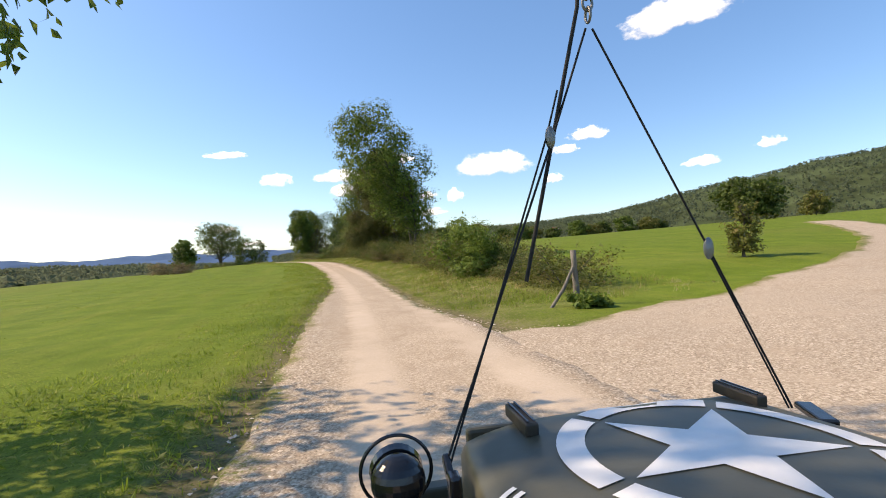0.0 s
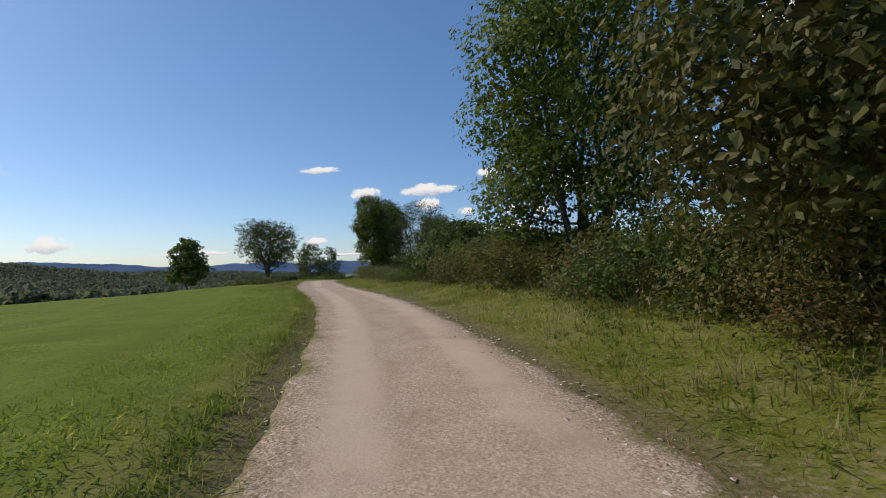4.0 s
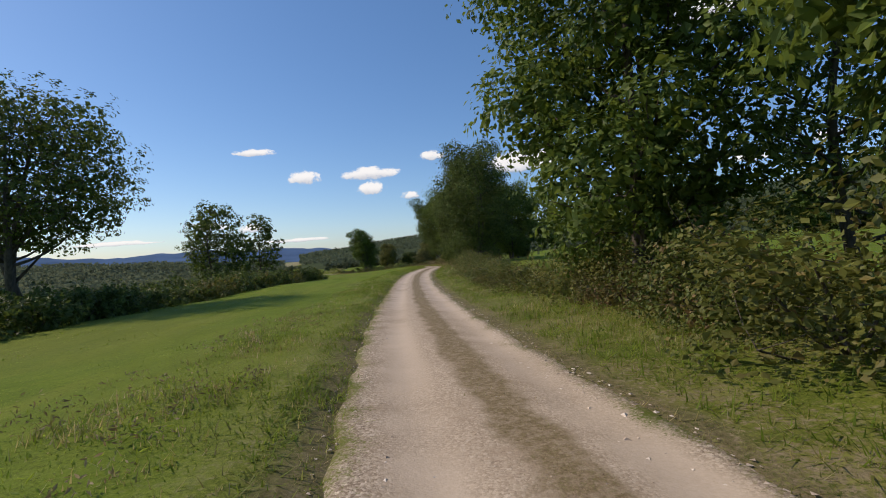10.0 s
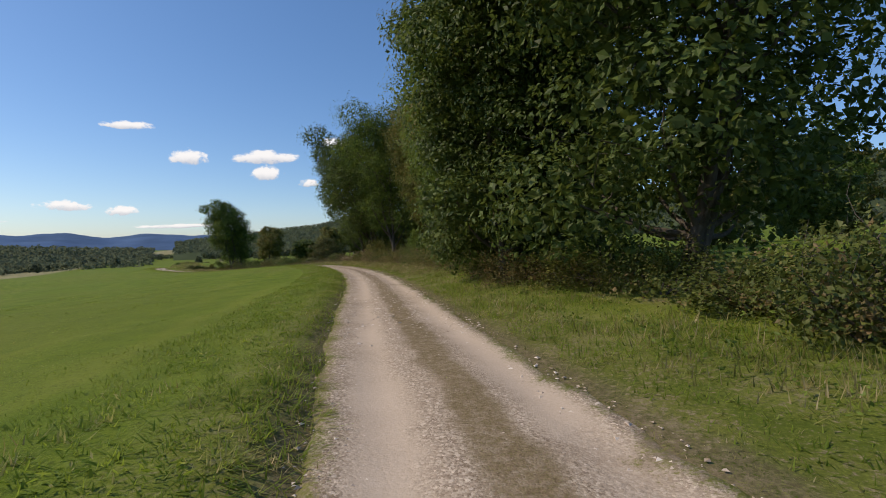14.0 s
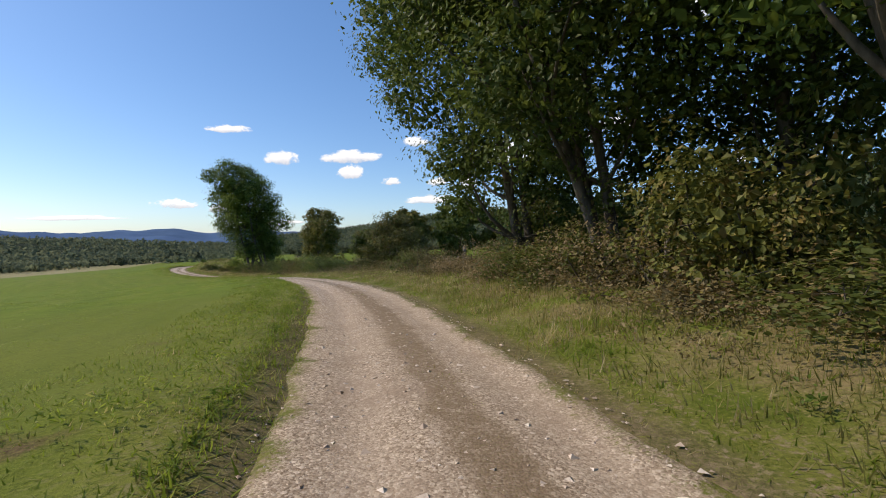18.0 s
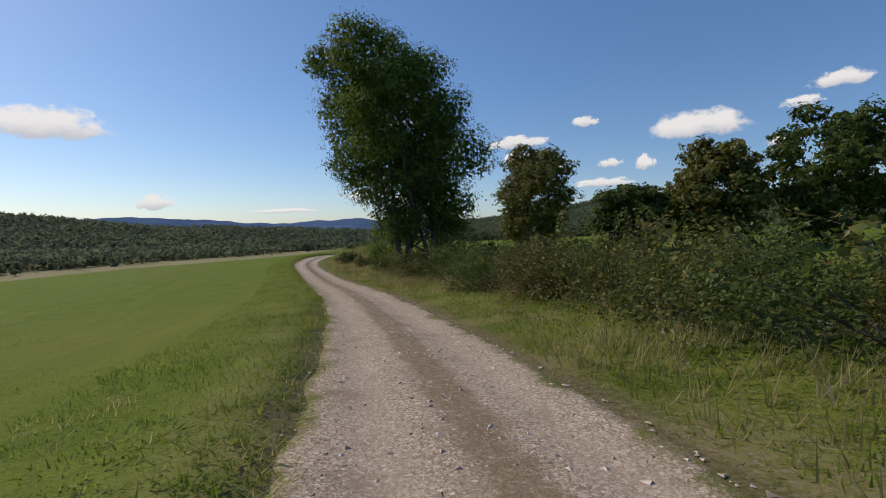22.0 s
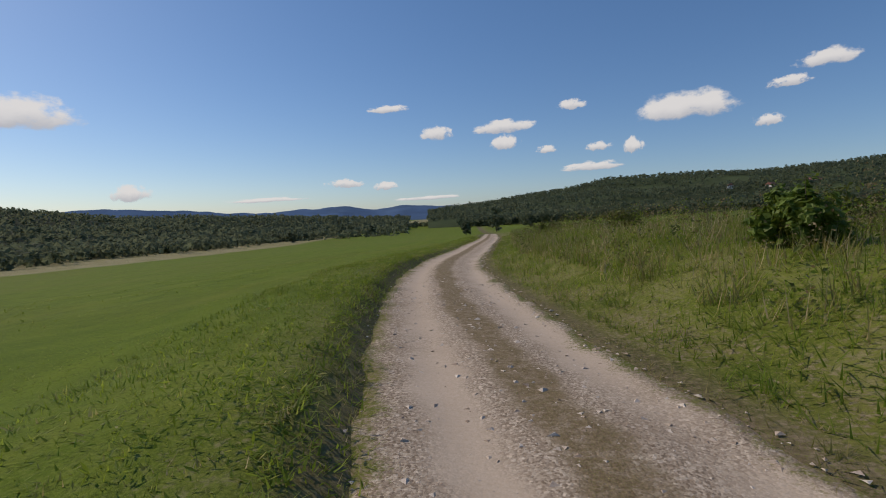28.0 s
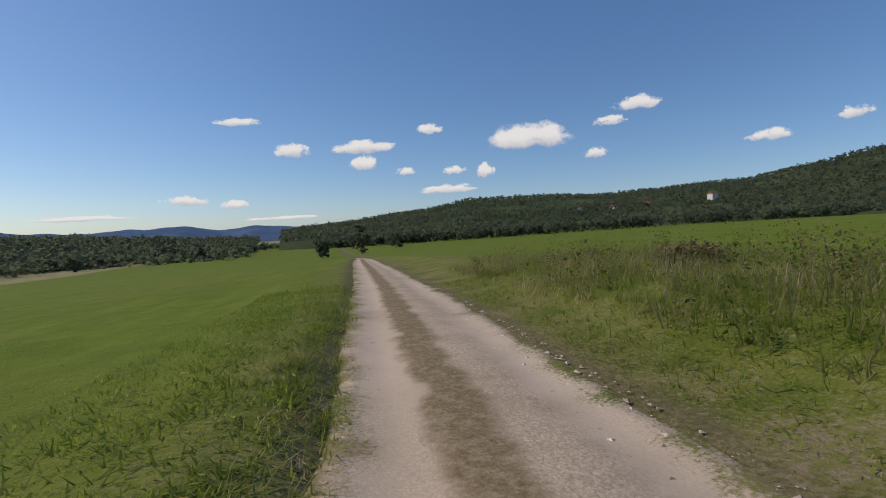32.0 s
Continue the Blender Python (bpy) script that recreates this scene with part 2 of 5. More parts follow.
def road_material():
    m, t, b = material("gravel_track", 0.92, spec=0.15)
    c = coords(t)
    uv = node(t, "ShaderNodeSeparateXYZ")
    link(t, coords(t, "UV"), uv.inputs[0])
    u, s = uv.outputs[0], uv.outputs[1]
    rim = t.nodes.new("ShaderNodeUVMap")
    rim.uv_map = "edge"
    rx = node(t, "ShaderNodeSeparateXYZ")
    link(t, rim.outputs[0], rx.inputs[0])
    mid, fine, big, blade = noise_of(t, c, 1.6, 5), noise_of(t, c, 30, 4, 0.7), noise_of(t, c, 0.25, 3), noise_of(t, c, 55, 3, 0.7)
    vor = t.nodes.new("ShaderNodeTexVoronoi")
    vor.inputs["Scale"].default_value = 55
    link(t, c, vor.inputs["Vector"])
    stone = ramp(t, vor.outputs["Color"], [(0.15, (0.25, 0.185, 0.125)), (0.5, (0.48, 0.388, 0.285)), (0.9, (0.76, 0.65, 0.50))])
    dust = ramp(t, mid, [(0.3, (0.415, 0.318, 0.22)), (0.7, (0.565, 0.448, 0.325))])
    coarse = mathn(t, "MULTIPLY", smooth(t, s, 190, 215), smooth(t, s, 325, 300))
    dust = mix(t, mathn(t, "MULTIPLY", coarse, 0.8), dust, (0.31, 0.235, 0.17))
    wob = mathn(t, "ADD", u, mathn(t, "MULTIPLY", mathn(t, "SUBTRACT", mid, 0.5), 0.5))
    later = smooth(t, s, 104, 120)
    ruts = mathn(t, "ABSOLUTE", mathn(t, "SUBTRACT", mathn(t, "ABSOLUTE", mathn(t, "SUBTRACT", wob, 0.06)), 0.8))
    ruts = mathn(t, "SUBTRACT", 1.0, smooth(t, ruts, 0.10, 0.42))
    ruts = mathn(t, "MULTIPLY", ruts, smooth(t, big, 0.3, 0.55))
    ruts = mathn(t, "MULTIPLY", ruts, mathn(t, "SUBTRACT", 1.0, mathn(t, "MULTIPLY", coarse, 0.75)))
    stony = mathn(t, "ADD", 0.45, mathn(t, "MULTIPLY", smooth(t, s, 130, 200), 0.5))
    stony = mathn(t, "ADD", stony, mathn(t, "MULTIPLY", smooth(t, mathn(t, "ABSOLUTE", u), 0.95, 1.4), 0.5), True)
    stony = mathn(t, "MULTIPLY", stony, mathn(t, "SUBTRACT", 1.0, mathn(t, "MULTIPLY", smooth(t, s, 332, 362), 0.6)))
    stony = mathn(t, "MULTIPLY", stony, mathn(t, "SUBTRACT", 1.0, mathn(t, "MULTIPLY", ruts, 0.75)))
    col = mix(t, mathn(t, "MULTIPLY", smooth(t, mathn(t, "ADD", mid, mathn(t, "MULTIPLY", fine, 0.6)), 0.52, 0.80), stony), dust, stone)
    col = mix(t, mathn(t, "MULTIPLY", mathn(t, "MULTIPLY", smooth(t, fine, 0.52, 0.66), 0.85), stony), col, (0.17, 0.125, 0.085))
    lump = t.nodes.new("ShaderNodeTexVoronoi")
    lump.inputs["Scale"].default_value = 19
    link(t, c, lump.inputs["Vector"])
    sep = t.nodes.new("ShaderNodeSeparateColor")
    link(t, lump.outputs["Color"], sep.inputs[0])
    single = mathn(t, "MULTIPLY", smooth(t, sep.outputs[0], 0.55, 0.62), smooth(t, lump.outputs["Distance"], 0.42, 0.30))
    single = mathn(t, "MULTIPLY", single, stony)
    around = mathn(t, "MULTIPLY", mathn(t, "MULTIPLY", smooth(t, lump.outputs["Distance"], 0.34, 0.5), 0.3), stony)
    col = mix(t, around, col, (0.22, 0.16, 0.105))
    col = mix(t, mathn(t, "MULTIPLY", single, 0.55), col, ramp(t, sep.outputs[1], [(0.1, (0.36, 0.28, 0.20)), (0.9, (0.78, 0.67, 0.53))]))
    col = mix(t, mathn(t, "MULTIPLY", ruts, 0.6), col, ramp(t, fine, [(0.3, (0.545, 0.435, 0.325)), (0.7, (0.665, 0.555, 0.43))]))
    lane = mathn(t, "SUBTRACT", 1.0, smooth(t, mathn(t, "ABSOLUTE", mathn(t, "ADD", wob, mathn(t, "SUBTRACT", mathn(t, "MULTIPLY", smooth(t, s, 315, 372), 0.32), 0.12))), 0.14, 0.38))
    ragged = smooth(t, mathn(t, "ADD", mathn(t, "ADD", mid, mathn(t, "MULTIPLY", fine, 0.7)), mathn(t, "MULTIPLY", lane, 0.5)), 0.75, 1.15)
    stones = mathn(t, "ADD", 0.78, mathn(t, "MULTIPLY", mathn(t, "MAXIMUM", smooth(t, s, 200, 180), smooth(t, s, 285, 310)), 0.22))
    strip = mathn(t, "MULTIPLY", mathn(t, "MULTIPLY", lane, later), mathn(t, "ADD", 0.25, mathn(t, "MULTIPLY", ragged, 0.75)))
    strip = mathn(t, "MULTIPLY", strip, stones)
    strip = mathn(t, "MULTIPLY", strip, mathn(t, "ADD", 0.66, mathn(t, "MULTIPLY", smooth(t, noise_of(t, c, 9, 4, 0.7), 0.40, 0.56), 0.34)))
    earth = ramp(t, fine, [(0.3, (0.13, 0.092, 0.05)), (0.5, (0.22, 0.16, 0.09)), (0.7, (0.33, 0.25, 0.15))])
    earth = mix(t, mathn(t, "MULTIPLY", coarse, 0.7), earth, ramp(t, fine, [(0.3, (0.11, 0.07, 0.045)), (0.7, (0.27, 0.185, 0.125))]))
    earth = mix(t, mathn(t, "MULTIPLY", smooth(t, blade, 0.45, 0.65), 0.5), earth, (0.17, 0.165, 0.05))
    col = mix(t, strip, col, earth)
    rag = mathn(t, "ADD", mathn(t, "MULTIPLY", mathn(t, "SUBTRACT", mid, 0.5), 0.9), mathn(t, "MULTIPLY", mathn(t, "SUBTRACT", fine, 0.5), 0.9))
    inside = smooth(t, mathn(t, "ADD", rx.outputs[0], rag), -0.02, 0.24)
    col = mix(t, inside, verge_colour(t, noise_of(t, c, 0.9, 5), noise_of(t, c, 14, 4, 0.7), blade), col)
    link(t, col, b.inputs["Base Color"])
    h = mathn(t, "ADD", mathn(t, "ADD", mathn(t, "MULTIPLY", vor.outputs["Distance"], -0.6), fine), mathn(t, "MULTIPLY", lump.outputs["Distance"], -0.6))
    bump(t, b, mathn(t, "MULTIPLY", h, mathn(t, "ADD", stony, 0.15)), 0.4, 0.015)
    return m


def leaf_material(name, dark, light, tint=None, thin=0.3, gloss=0.25, vary=0.6):
    m = bpy.data.materials.new(name)
    m.use_nodes = True
    t = m.node_tree
    b = t.nodes["Principled BSDF"]
    b.inputs["Roughness"].default_value = 0.55
    b.inputs["Specular IOR Level"].default_value = gloss
    g = t.nodes.new("ShaderNodeNewGeometry")
    stops = [(0.0, dark), (0.75, light)] + ([(1.0, tint)] if tint else [])
    c = coords(t)
    drift = smooth(t, noise_of(t, c, 1.5, 3), 0.3, 0.7)
    single = mathn(t, "MULTIPLY", mathn(t, "SUBTRACT", g.outputs["Random Per Island"], 0.5), vary)
    col = ramp(t, mathn(t, "ADD", drift, single, True), stops)
    big = noise_of(t, c, 0.6, 2)
    dk = tuple(x * 0.75 for x in dark)
    col = mix(t, mathn(t, "MULTIPLY", smooth(t, big, 0.45, 0.65), 0.5), col, dk)
    link(t, col, b.inputs["Base Color"])
    tr = t.nodes.new("ShaderNodeBsdfTranslucent")
    hs = t.nodes.new("ShaderNodeHueSaturation")
    hs.inputs["Value"].default_value = 1.5
    hs.inputs["Hue"].default_value = 0.485
    link(t, col, hs.inputs["Color"])
    link(t, hs.outputs[0], tr.inputs["Color"])
    ms = t.nodes.new("ShaderNodeMixShader")
    ms.inputs[0].default_value = thin
    link(t, b.outputs[0], ms.inputs[1])
    link(t, tr.outputs[0], ms.inputs[2])
    link(t, ms.outputs[0], t.nodes["Material Output"].inputs[0])
    return m


def bark_material(name, a, b2, scale=6):
    m, t, b = material(name, 0.9, spec=0.15)
    c = coords(t)
    mp = t.nodes.new("ShaderNodeMapping")
    mp.inputs["Scale"].default_value = (1, 1, 0.25)
    link(t, c, mp.inputs[0])
    n = noise_of(t, mp.outputs[0], scale, 6, 0.65)
    link(t, ramp(t, n, [(0.3, a), (0.7, b2)]), b.inputs["Base Color"])
    bump(t, b, n, 0.8, 0.03)
    return m


def plain_material(name, col, rough=0.6, metal=0.0, var=0.25, scale=8, spec=0.4):
    m, t, b = material(name, rough, metal, spec)
    n = noise_of(t, coords(t), scale, 5, 0.6)
    dk = tuple(x * (1 - var) for x in col)
    lt = tuple(min(1, x * (1 + var)) for x in col)
    link(t, ramp(t, n, [(0.3, dk), (0.7, lt)]), b.inputs["Base Color"])
    bump(t, b, n, 0.15, 0.01)
    return m


GROUND, ROAD = ground_material(), road_material()
LEAF_ASH = leaf_material("ash_leaves", (0.05, 0.09, 0.014), (0.15, 0.215, 0.038), thin=0.38)
LEAF_OLIVE = leaf_material("field_maple_leaves", (0.08, 0.095, 0.018), (0.18, 0.19, 0.042), (0.23, 0.18, 0.06))
LEAF_IVY = leaf_material("ivy_and_maple_leaves", (0.045, 0.058, 0.012), (0.115, 0.125, 0.03), (0.16, 0.13, 0.045))
LEAF_DARK = leaf_material("dark_leaves", (0.04, 0.068, 0.014), (0.115, 0.16, 0.034), thin=0.36)
LEAF_BRAMBLE = leaf_material("bramble_leaves", (0.06, 0.085, 0.016), (0.16, 0.185, 0.042), (0.27, 0.19, 0.09))
LEAF_DRY = leaf_material("withered_leaves", (0.12, 0.10, 0.04), (0.27, 0.215, 0.10), (0.36, 0.28, 0.16))
LEAF_PLUM = leaf_material("plum_leaves", (0.07, 0.065, 0.02), (0.17, 0.15, 0.045), (0.24, 0.15, 0.07))
LEAF_BRIGHT = leaf_material("shrub_leaves", (0.08, 0.13, 0.018), (0.17, 0.24, 0.04))
# paler and bluer than near leaves: distance haze painted into the base colour
LEAF_FAR_HAZED = leaf_material("far_leaves_hazed", (0.10, 0.125, 0.075), (0.135, 0.16, 0.092), thin=0.45, gloss=0.02)
GRASS_GREEN = leaf_material("green_grass", (0.12, 0.185, 0.02), (0.22, 0.295, 0.042), (0.30, 0.30, 0.10), thin=0.5, vary=0.8, gloss=0.15)
GRASS_DRY = leaf_material("dry_grass", (0.16, 0.17, 0.045), (0.36, 0.31, 0.13), (0.50, 0.42, 0.25), thin=0.5, vary=0.8, gloss=0.15)
BARK, BARK_PALE = bark_material("bark", (0.05, 0.042, 0.032), (0.15, 0.13, 0.105)), bark_material("pale_bark", (0.10, 0.09, 0.075), (0.26, 0.24, 0.205))
POST_WOOD = bark_material("weathered_wood", (0.10, 0.09, 0.075), (0.25, 0.225, 0.19), 14)


def stone_material():
    m, t, b = material("limestone_gravel", 0.9, spec=0.15)
    g = t.nodes.new("ShaderNodeNewGeometry")
    col = ramp(t, g.outputs["Random Per Island"], [(0.0, (0.34, 0.26, 0.19)), (0.45, (0.55, 0.45, 0.35)), (1.0, (0.76, 0.68, 0.57))])
    n = noise_of(t, coords(t), 60, 3)
    link(t, mix(t, mathn(t, "MULTIPLY", smooth(t, n, 0.5, 0.7), 0.4), col, (0.30, 0.24, 0.18)), b.inputs["Base Color"])
    return m


STONE = stone_material()

# ---------------------------------------------------------------- the lie of the land
# the track: distance ahead, its middle across, its height
TRACK = [(-120, -14.0, 0.3), (-60, -6.6, 0.15), (-20, -1.3, 0.05), (0, 0.99, 0.0), (20, 3.14, -0.21), (40, 3.94, 0.12), (60, 3.4, 0.52), (80, 0.3, 0.61),
         (100, -1.64, 0.55), (120, -0.21, 0.10), (140, 3.01, -0.38), (160, 7.26, -0.58), (180, 12.82, -0.92), (200, 18.6, -1.44),
         (220, 22.6, -1.96), (240, 23.81, -2.53), (260, 21.49, -3.55), (280, 16.4, -4.85), (300, 8.9, -5.95), (320, 1.6, -6.25),
         (340, -1.45, -6.55), (360, 0.35, -7.22), (380, 3.0, -7.75), (430, 8.0, -9.3), (500, 15.5, -12.6), (600, 20.0, -15.5), (800, 30.0, -18.0), (5000, 200.0, -20.0)]
TY, TX, TZ = (np.array(a, float) for a in zip(*TRACK))


def hermite(y, V):
    """Smooth curve through the rows of TRACK."""
    y = np.clip(np.asarray(y, float), TY[0], TY[-1])
    m = np.gradient(V, TY)
    i = np.clip(np.searchsorted(TY, y) - 1, 0, len(TY) - 2)
    h = TY[i + 1] - TY[i]
    q = (y - TY[i]) / h
    return ((2 * q**3 - 3 * q**2 + 1) * V[i] + (q**3 - 2 * q**2 + q) * h * m[i] + (3 * q**2 - 2 * q**3) * V[i + 1] + (q**3 - q**2) * h * m[i + 1])


def track_x(y):
    return hermite(y, TX)


def track_z(y):
    return hermite(y, TZ)


def sstep(v, a, b):
    q = np.clip((v - a) / (b - a), 0, 1)
    return q * q * (3 - 2 * q)


def wave(x, y, s):
    """Cheap smooth unevenness."""
    return (np.sin(x * s + 1.3 * np.sin(y * s * 0.7)) + np.sin(y * s * 1.27 + 0.9 * np.sin(x * s * 0.83 + 2.0))) * 0.5


FALL = ((-100, 0, 40, 70, 100, 150, 200, 300, 380, 500, 800), (0.0, 0.0, 0.012, 0.035, 0.055, 0.055, 0.055, 0.075, 0.075, 0.05, 0.02))
FLOOR = ((-100, 200, 300, 430, 500, 600, 5000), (-17.0, -15.0, -13.0, -13.5, -15.0, -17.5, -23.0))
RISE = ((-100, 0, 100, 200, 260, 330, 380, 500, 900), (0.03, 0.03, 0.035, 0.028, 0.015, 0.04, 0.04, 0.03, 0.03))
BANK = ((-100, 12, 16, 60, 80, 100, 180, 200, 250, 260, 300, 320, 331, 347, 364, 400, 520), (0, 0, 0.35, 0.5, 0.2, 0.2, 0.2, 0.5, 0.5, 0.25, 0.3, 0.4, 1.05, 1.05, 0.6, 0.5, 0.1))


# the edges of the gravel, counted from the track's middle
LEFT_EDGE = ((-100, 16, 23, 34, 60, 78, 90, 100, 108, 120, 160, 200, 235, 257, 275, 305, 318, 330, 345, 360, 500), (-2.0, -2.0, -1.5, -1.4, -1.6, -2.1, -2.25, -1.95, -1.6, -1.5, -1.3, -1.5, -1.5, -1.6, -1.3, -1.3, -1.4, -1.5, -1.22, -1.25, -1.3))
RIGHT_EDGE = ((-100, 9, 13, 22, 36, 55, 70, 85, 100, 108, 125, 260, 280, 292, 310, 500), (1.75, 1.6, 0.95, 1.0, 1.5, 1.6, 1.3, 0.95, 0.95, 1.2, 1.35, 1.35, 1.65, 1.6, 1.3, 1.25))
STRIP = ((-100, 315, 345, 372, 500), (0.12, 0.12, 0.0, -0.2, -0.2))
STEP = ((-100, 12, 24, 60, 85, 130, 200, 290, 318, 326, 345, 362, 500), (0.04, 0.05, 0.13, 0.10, 0.10, 0.10, 0.14, 0.10, 0.12, 0.26, 0.26, 0.14, 0.12))


def land(x, y):
    """Height of the ground, the track's bed included."""
    x, y = np.asarray(x, float), np.asarray(y, float)
    u = x - track_x(y)
    z = track_z(y) + 0 * u
    left, right = np.maximum(0, -u - 2.0), np.maximum(0, u - 5.5)
    drop = np.interp(y, *FALL) * left
    zl = z - drop
    low = np.interp(y, *FLOOR)
    zl = np.where(zl < low, low - 3.5 * (1 - np.exp(-np.maximum(low - zl, 0) / 3.5)), zl)
    z = np.where(u < 0, zl, z)
    rise = np.interp(y, *RISE) * np.minimum(right, 350) + 0.02 * np.maximum(0, right - 350)
    z = np.where(u > 0, z + rise + np.interp(y, *BANK) * sstep(u, 1.6, 5.0), z)
    rough = sstep(np.abs(u), 1.3, 3.0)
    z = z + rough * (0.05 * wave(x, y, 1.1) + 0.12 * wave(x + 40, y, 0.21) * sstep(np.abs(u), 3, 12)) + np.interp(y, *STEP) * sstep(np.interp(y, *LEFT_EDGE) - u, 0.0, 0.45) * (1 - 0.6 * sstep(-u, 3, 6))
    rut = np.exp(-((u + 0.75) / 0.28)**2) + np.exp(-((u - 0.85) / 0.3)**2)
    z = z - 0.05 * rut * (1 - rough) * sstep(y, 100, 125) + 0.012 * wave(x, y, 3.1) * (1 - rough)
    return z


def mesh_object(name, verts, faces, mat, parent=None, label="", flat=False):
    """One mesh from arrays: faces is (n, 3) or (n, 4)."""
    me = bpy.data.meshes.new(name)
    verts, faces = np.asarray(verts, np.float32), np.asarray(faces, np.int32)
    n, k = faces.shape
    me.vertices.add(len(verts))
    me.vertices.foreach_set("co", verts.ravel())
    me.loops.add(n * k)
    me.loops.foreach_set("vertex_index", faces.ravel())
    me.polygons.add(n)
    me.polygons.foreach_set("loop_start", np.arange(0, n * k, k, dtype=np.int32))
    me.polygons.foreach_set("use_smooth", np.full(n, not flat))
    me.materials.append(mat)
    me.update()
    me.validate()
    ob = new(name, me)
    if parent:
        ob.parent = parent
    if label:
        tagged(ob, label)
    return ob


def part(name, bm, mat, parent, label=""):
    me = bpy.data.meshes.new(name)
    bm.to_mesh(me)
    bm.free()
    me.materials.append(mat)
    ob = new(name, me)
    ob.parent = parent
    if label:
        tagged(ob, label)
    return ob


def sheet(name, ys, us, mat, follow=None, lift=0.0, height=None):
    """A sheet over rows ys and columns us, us being counted from the track's middle."""
    U, Y = np.meshgrid(us, ys)
    w = follow(U) if follow else 1.0
    X = track_x(Y) * w + U
    Z = (height or land)(X, Y) + lift
    n, k = U.shape
    idx = np.arange(n * k).reshape(n, k)
    f = np.stack([idx[:-1, :-1], idx[:-1, 1:], idx[1:, 1:], idx[1:, :-1]], -1).reshape(-1, 4)
    ob = mesh_object(name, np.stack([X, Y, Z], -1).reshape(-1, 3), f, mat)
    layer = ob.data.uv_layers.new(name="along_track")
    uv = np.stack([X - track_x(Y), Y], -1).reshape(-1, 2)[f.ravel()].astype(np.float32)
    layer.data.foreach_set("uv", uv.ravel())
    layer = ob.data.uv_layers.new(name="edge")
    off = X - track_x(Y)
    rim = np.maximum(np.interp(Y, *LEFT_EDGE) - off, off - np.interp(Y, *RIGHT_EDGE))
    layer.data.foreach_set("uv", np.stack([rim, Y], -1).reshape(-1, 2)[f.ravel()].astype(np.float32).ravel())
    return ob


def spread(lo, hi, step, far, grow=1.18):
    """Even steps between lo and hi, growing ones out to +-far."""
    mid = list(np.arange(lo, hi + 1e-6, step))
    a, d = [], step
    v = hi
    while v < far:
        d *= grow
        v += d
        a.append(v)
    b, d = [], step
    v = lo
    while v > -far:
        d *= grow
        v -= d
        b.append(v)
    return np.array(b[::-1] + mid + a)


ys = spread(-40, 420, 0.9, 4600, 1.15)
us = spread(-4.2, 5.4, 0.3, 4600, 1.16)
ground = sheet("ground", ys, us, GROUND, follow=lambda U: 1 / (1 + (np.abs(U) / 400)**2))
# the track's bed lies a little under the road
co = np.empty(len(ground.data.vertices) * 3, np.float32)
ground.data.vertices.foreach_get("co", co)
co = co.reshape(-1, 3)
uu = co[:, 0] - track_x(co[:, 1])
co[:, 2] -= 0.05 * (1 - sstep(np.abs(uu + 0.1), 1.0, 1.35)) * (co[:, 1] < 520)
ground.data.vertices.foreach_set("co", co.ravel())
tagged(ground, "green mown meadows with rough grassy verges", "ground", kind="structure")


def edge_noise(y, k):
    return 0.04 * np.sin(y * 1.9 + 1.5 * np.sin(y * 0.7 + k)) + 0.03 * np.sin(y * 5.3 + 2 * np.sin(y * 1.1 + k)) + 0.035 * np.sin(y * 0.37 + k)


def track_road():
    y = np.concatenate([np.arange(-60, 400, 0.3), np.arange(400, 520, 1.0)])
    cols = np.linspace(0, 1, 21)
    a = np.interp(y, *LEFT_EDGE) + edge_noise(y, 0.4)
    b = np.interp(y, *RIGHT_EDGE) + edge_noise(y, 2.1)
    U = (a - 0.1)[:, None] + (b - a + 0.2)[:, None] * cols[None]
    Y = np.repeat(y[:, None], 21, 1)
    X = track_x(Y) + U
    Z = land(X, Y) + 0.02
    Z[:, 0] -= 0.10
    Z[:, -1] -= 0.10
    mouth = 2.0 * ((Y > -6) & (Y < 9.6))
    rim = np.minimum(U - a[:, None], b[:, None] - U + mouth)
    n, k = U.shape
    idx = np.arange(n * k).reshape(n, k)
    f = np.stack([idx[:-1, :-1], idx[:-1, 1:], idx[1:, 1:], idx[1:, :-1]], -1).reshape(-1, 4)
    ob = mesh_object("road", np.stack([X, Y, Z], -1).reshape(-1, 3), f, ROAD)
    layer = ob.data.uv_layers.new(name="along_track")
    layer.data.foreach_set("uv", np.stack([U, Y], -1).reshape(-1, 2)[f.ravel()].astype(np.float32).ravel())
    layer = ob.data.uv_layers.new(name="edge")
    layer.data.foreach_set("uv", np.stack([rim, Y], -1).reshape(-1, 2)[f.ravel()].astype(np.float32).ravel())
    return tagged(ob, "pale limestone gravel farm track with two wheel ruts", "road", kind="structure")


road = track_road()


